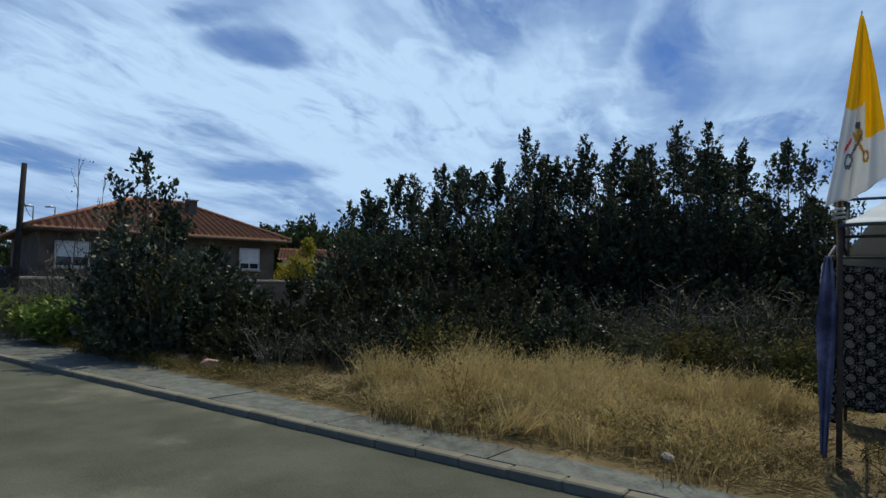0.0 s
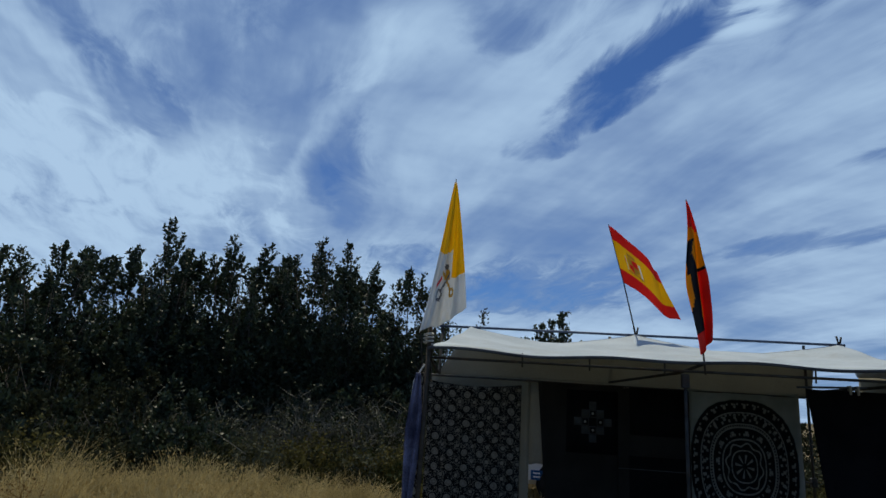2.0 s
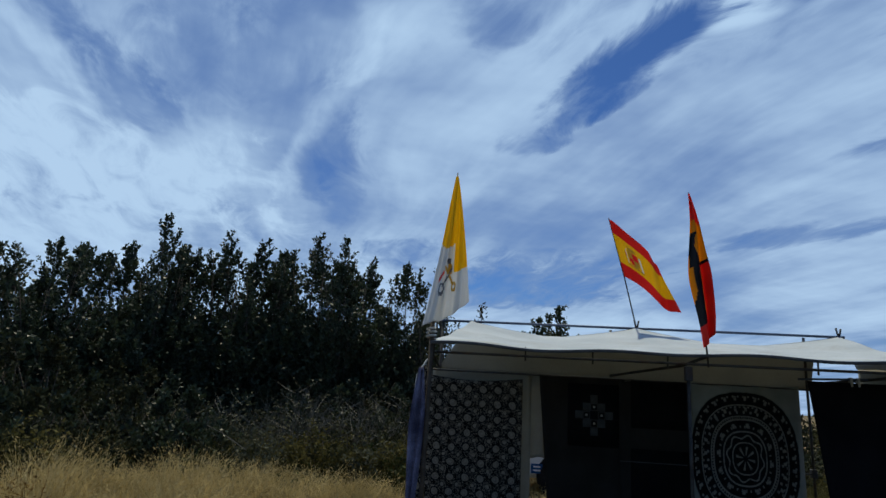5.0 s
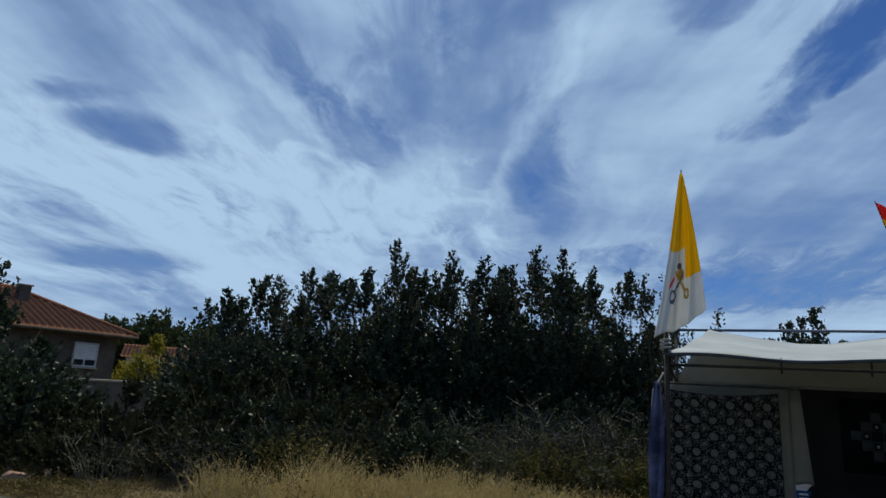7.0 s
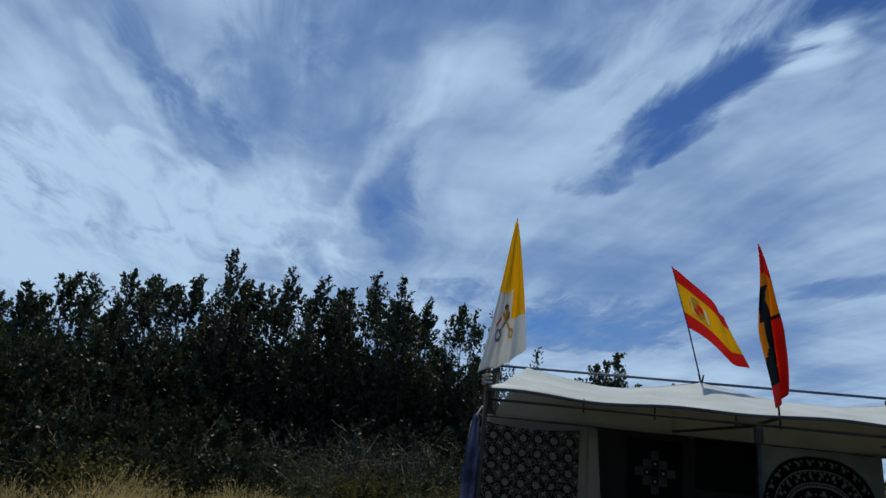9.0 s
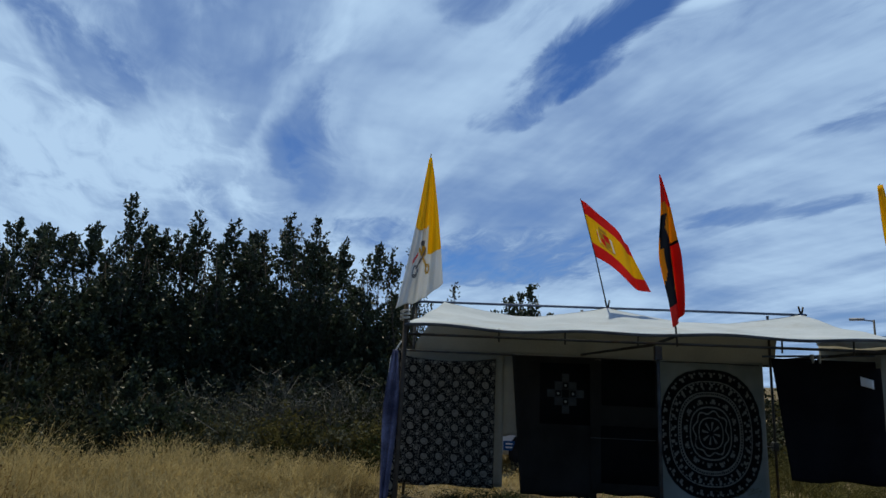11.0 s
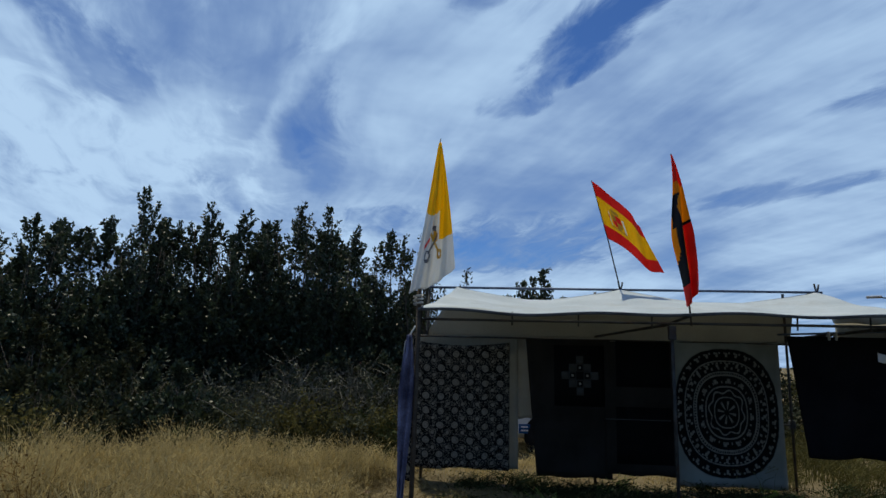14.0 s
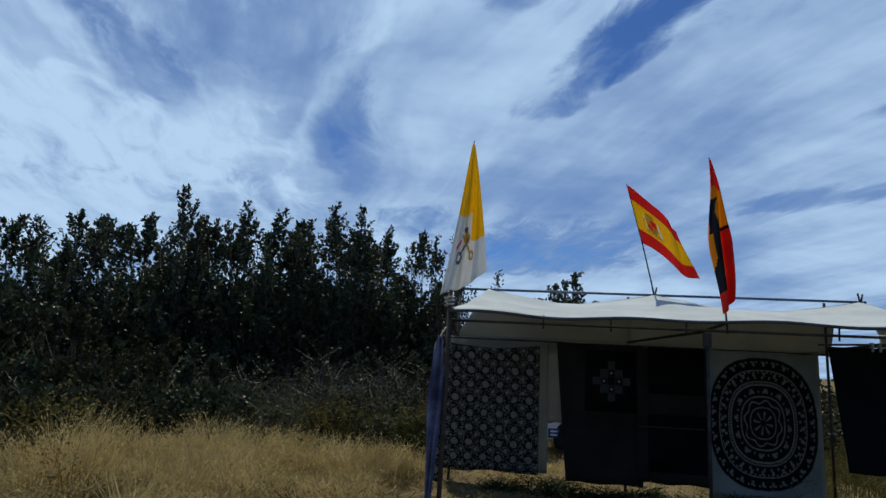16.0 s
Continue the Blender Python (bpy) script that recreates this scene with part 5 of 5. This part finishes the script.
for lo, hi in (((-1.03, -0.05, 1.39), (-0.95, 0, 2.16)), ((-0.35, -0.05, 1.39), (-0.27, 0, 2.16)), ((-0.95, -0.05, 2.1), (-0.35, 0, 2.16)), ((-0.95, -0.05, 1.39), (-0.35, 0, 1.45))):
    part("window_frame", block(lo, hi), M_STONE, sw)
part("gutter", bar(((-2.0, -0.5, 2.74), (7.4, -0.5, 2.74)), 0.06, 8), M_DARKWOOD, st)
part("downpipe", bar(((-1.6, -0.06, 2.7), (-1.6, -0.06, 0)), 0.04, 8), M_DARKWOOD, st)


# ---- poles, lamps, cables ----
pole = thing("utility_pole", (-23.1, 7.15, 0), "dark wooden utility pole leaning slightly", "pole")
part("shaft", bar(((0, 0, 0), (-0.10, 0.16, 5.1)), [0.11, 0.08], 10), M_POLE, pole)


def street_lamp(place, height, turn, label):
    ob = thing("street_lamp", place, label, "street lamp", "street lamps", turn)
    part("pole", bar(((0, 0, 0), (0, 0, height)), [0.06, 0.035]), M_STEEL, ob)
    part("arm", bar(((0, 0, height - 0.05), (0.5, 0, height + 0.02)), 0.025), M_STEEL, ob)
    part("lamp_head", block((0.3, -0.1, height - 0.02), (0.85, 0.1, height + 0.08), 0.03), M_ALLOY, ob)


street_lamp((-43.2, 14.2, 0), 5.6, 200, "thin grey street lamp by the far street")
street_lamp((-47.4, 16.9, 0), 6.05, 200, "thin grey street lamp beyond the house")
street_lamp((15.95, 25.9, 0), 4.45, 150, "grey street lamp beside the stone house")
for a, b, low in (((15.0, 27.5, 3.6), (24, 22.5, 5.4), 0.15), ((15.2, 27.0, 3.55), (24, 22.0, 5.2), 0.15), ((-23.2, 7.25, 4.2), (-43.2, 14.2, 5.0), 0.3)):
    pts = [Vector(a).lerp(Vector(b), k / 12) - Vector((0, 0, low * 4 * (k / 12) * (1 - k / 12))) for k in range(13)]
    tagged(mesh_object("cable", bar(pts, 0.014, 5), M_WIRE), "thin black overhead cable between poles", "cable")


# ---- vehicles ----
def vehicle(place, turn, size, paint, label, category, bonnet=1.0):
    lx, ly, lz = size
    ob = thing("parked_" + category, place, label, category, turn=turn)
    low = bmesh.new()
    box(low, (0, 0, 0.28), (lx, ly, lz * 0.55), 0.07)
    part("body", low, paint, ob)
    cab = bmesh.new()
    box(cab, (bonnet * 0.9, 0.06, lz * 0.53), (lx - 0.05, ly - 0.06, lz), 0.12)
    part("cabin", cab, paint, ob)
    for y in (0.045, ly - 0.065):
        part("window", block((bonnet * 0.9 + 0.3, y, lz * 0.60), (lx * 0.58, y + 0.02, lz * 0.88), 0.005), M_GLASS, ob)
    part("windscreen", block((bonnet * 0.9 - 0.015, 0.2, lz * 0.6), (bonnet * 0.9 + 0.01, ly - 0.2, lz * 0.9), 0.004), M_GLASS, ob)
    part("bumper", block((-0.07, 0.06, 0.3), (0.03, ly - 0.06, 0.5), 0.02), M_WIRE, ob)
    for y in (0.3, ly - 0.55):
        part("headlight", block((-0.02, y, 0.62), (0.03, y + 0.25, 0.76), 0.01), M_ALLOY, ob)
    for x in (0.75, lx - 0.8):
        for y in (0.0, ly):
            yy = -1 if y == 0 else 1
            arch = part("wheel_arch", bar(((x, y - 0.006 * yy, 0.33), (x, y + 0.012 * yy, 0.33)), 0.37, 20), M_WIRE, ob)
            wh = part("wheel", bar(((x, y - 0.14 * yy, 0.31), (x, y + 0.03 * yy, 0.31)), 0.31, 20), M_TYRE, ob)
            part("rim", bar(((x, y + 0.02 * yy, 0.31), (x, y + 0.045 * yy, 0.31)), 0.19, 16), M_ALLOY, wh)
    return ob


van = vehicle((4.75, 13.1, 0), 180, (4.6, 1.75, 1.9), M_CARWHITE, "white van with a small blue panel, parked behind the stall", "van", 1.1)
part("side_panel", block((4.06, 1.752, 0.36), (4.26, 1.765, 0.52), 0.003), M_BLUESIGN, van, "small blue panel with pale marks")
for z in (0.40, 0.46):
    part("panel_mark", block((4.10, 1.766, z), (4.22, 1.770, z + 0.025)), M_PAPER, van)
vehicle((-27.5, 4.4, 0), 80, (4.2, 1.75, 1.75), M_CARDARK, "dark parked van at the far end of the street", "car", 1.0)

# ---- distant trees ----
for i, (x, y, h, s) in enumerate([(-48.6, 37.0, 6.9, 2.7), (-46.8, 38.8, 7.4, 2.9), (-44.9, 40.6, 7.3, 3.0), (-43.0, 42.4, 7.0, 3.0), (-41.0, 44.2, 6.8, 3.0), (-50.4, 35.2, 5.9, 2.2)]):
    leafy("distant_tree", (x, y, 0), h, s, 320 + i, "rounded dark green tree behind the houses", body=1.0, shoots=520, per=18, leaf=0.38, length=(0.7, 1.3), material=M_LEAF_FAR, group="distant trees", leaders=0)
leafy("yellow_tree", (-22.6, 18.6, 0), 3.2, 1.25, 340, "small tree with yellow-green leaves beside the house", body=0.9, shoots=300, per=18, leaf=0.16, material=M_LEAF_YELLOW, leaders=2)
for i, (x, y, h) in enumerate([(-58, 17, 5.0), (-62, 12.5, 5.5), (-60, 20, 4.4), (30, 44, 4.0), (38, 40, 4.5)]):
    tree("distant_tree", (x, y, 0), h, 2.6, 350 + i, "dark tree at the far end of the street", stems=10, shoots=14, leaf=0.32, per_shoot=22, material=M_LEAF_FAR, bare=0.1, group="distant trees")

# ---- kerb stones and paving slabs ----
KSTEP = 0.5
kerb = tagged(mesh_object("kerb", block((-20, 0.015, -0.2), (12, 0.135, -0.03)), M_KERB), "worn concrete kerb along the road", "kerb", kind="structure")
kerb.matrix_basis = pose(-5.5, KERB_Y, 0, 0, 0, math.degrees(math.atan(KERB_SLOPE)))
stone = block((0.003, 0, -0.2), (KSTEP - 0.003, 0.145, 0.0), 0.014)
first = part("kerb_stone", stone, M_KERB, kerb)
first.location = (-18, 0, 0)
for i in range(1, 60):
    o = new("kerb_stone", first.data)
    o.parent = kerb
    o.location = (-18 + i * KSTEP, 0.006 * math.sin(i * 2.3), 0.004 * math.sin(i * 1.7))
for i in range(14):
    x = -24.3 + i * 2.1
    part("paving_slab", paving(x, x + 2.1, -0.004 + 0.003 * math.sin(i * 2.1), -0.1, 0.012), M_WALK, pavement)
# joints across the road's slabs
for x in (-2.15,):
    crack = bmesh.new()
    pts = [Vector((x + 0.9 * k + 0.03 * math.sin(k * 3.1), kerb_line(x) - 0.02 - 0.55 * k, ROAD_Z + 0.001)) for k in range(10)]
    for p, q in zip(pts, pts[1:]):
        n = Vector((0.55, 0.9, 0)).normalized() * 0.009
        crack.faces.new([crack.verts.new(c) for c in (p - n, q - n, q + n + Vector((0, 0, 0.003)), p + n + Vector((0, 0, 0.003)))])
    tagged(mesh_object("road_joint", crack, M_WIRE), "dark tarred joint across the road", "road joint", kind="structure")
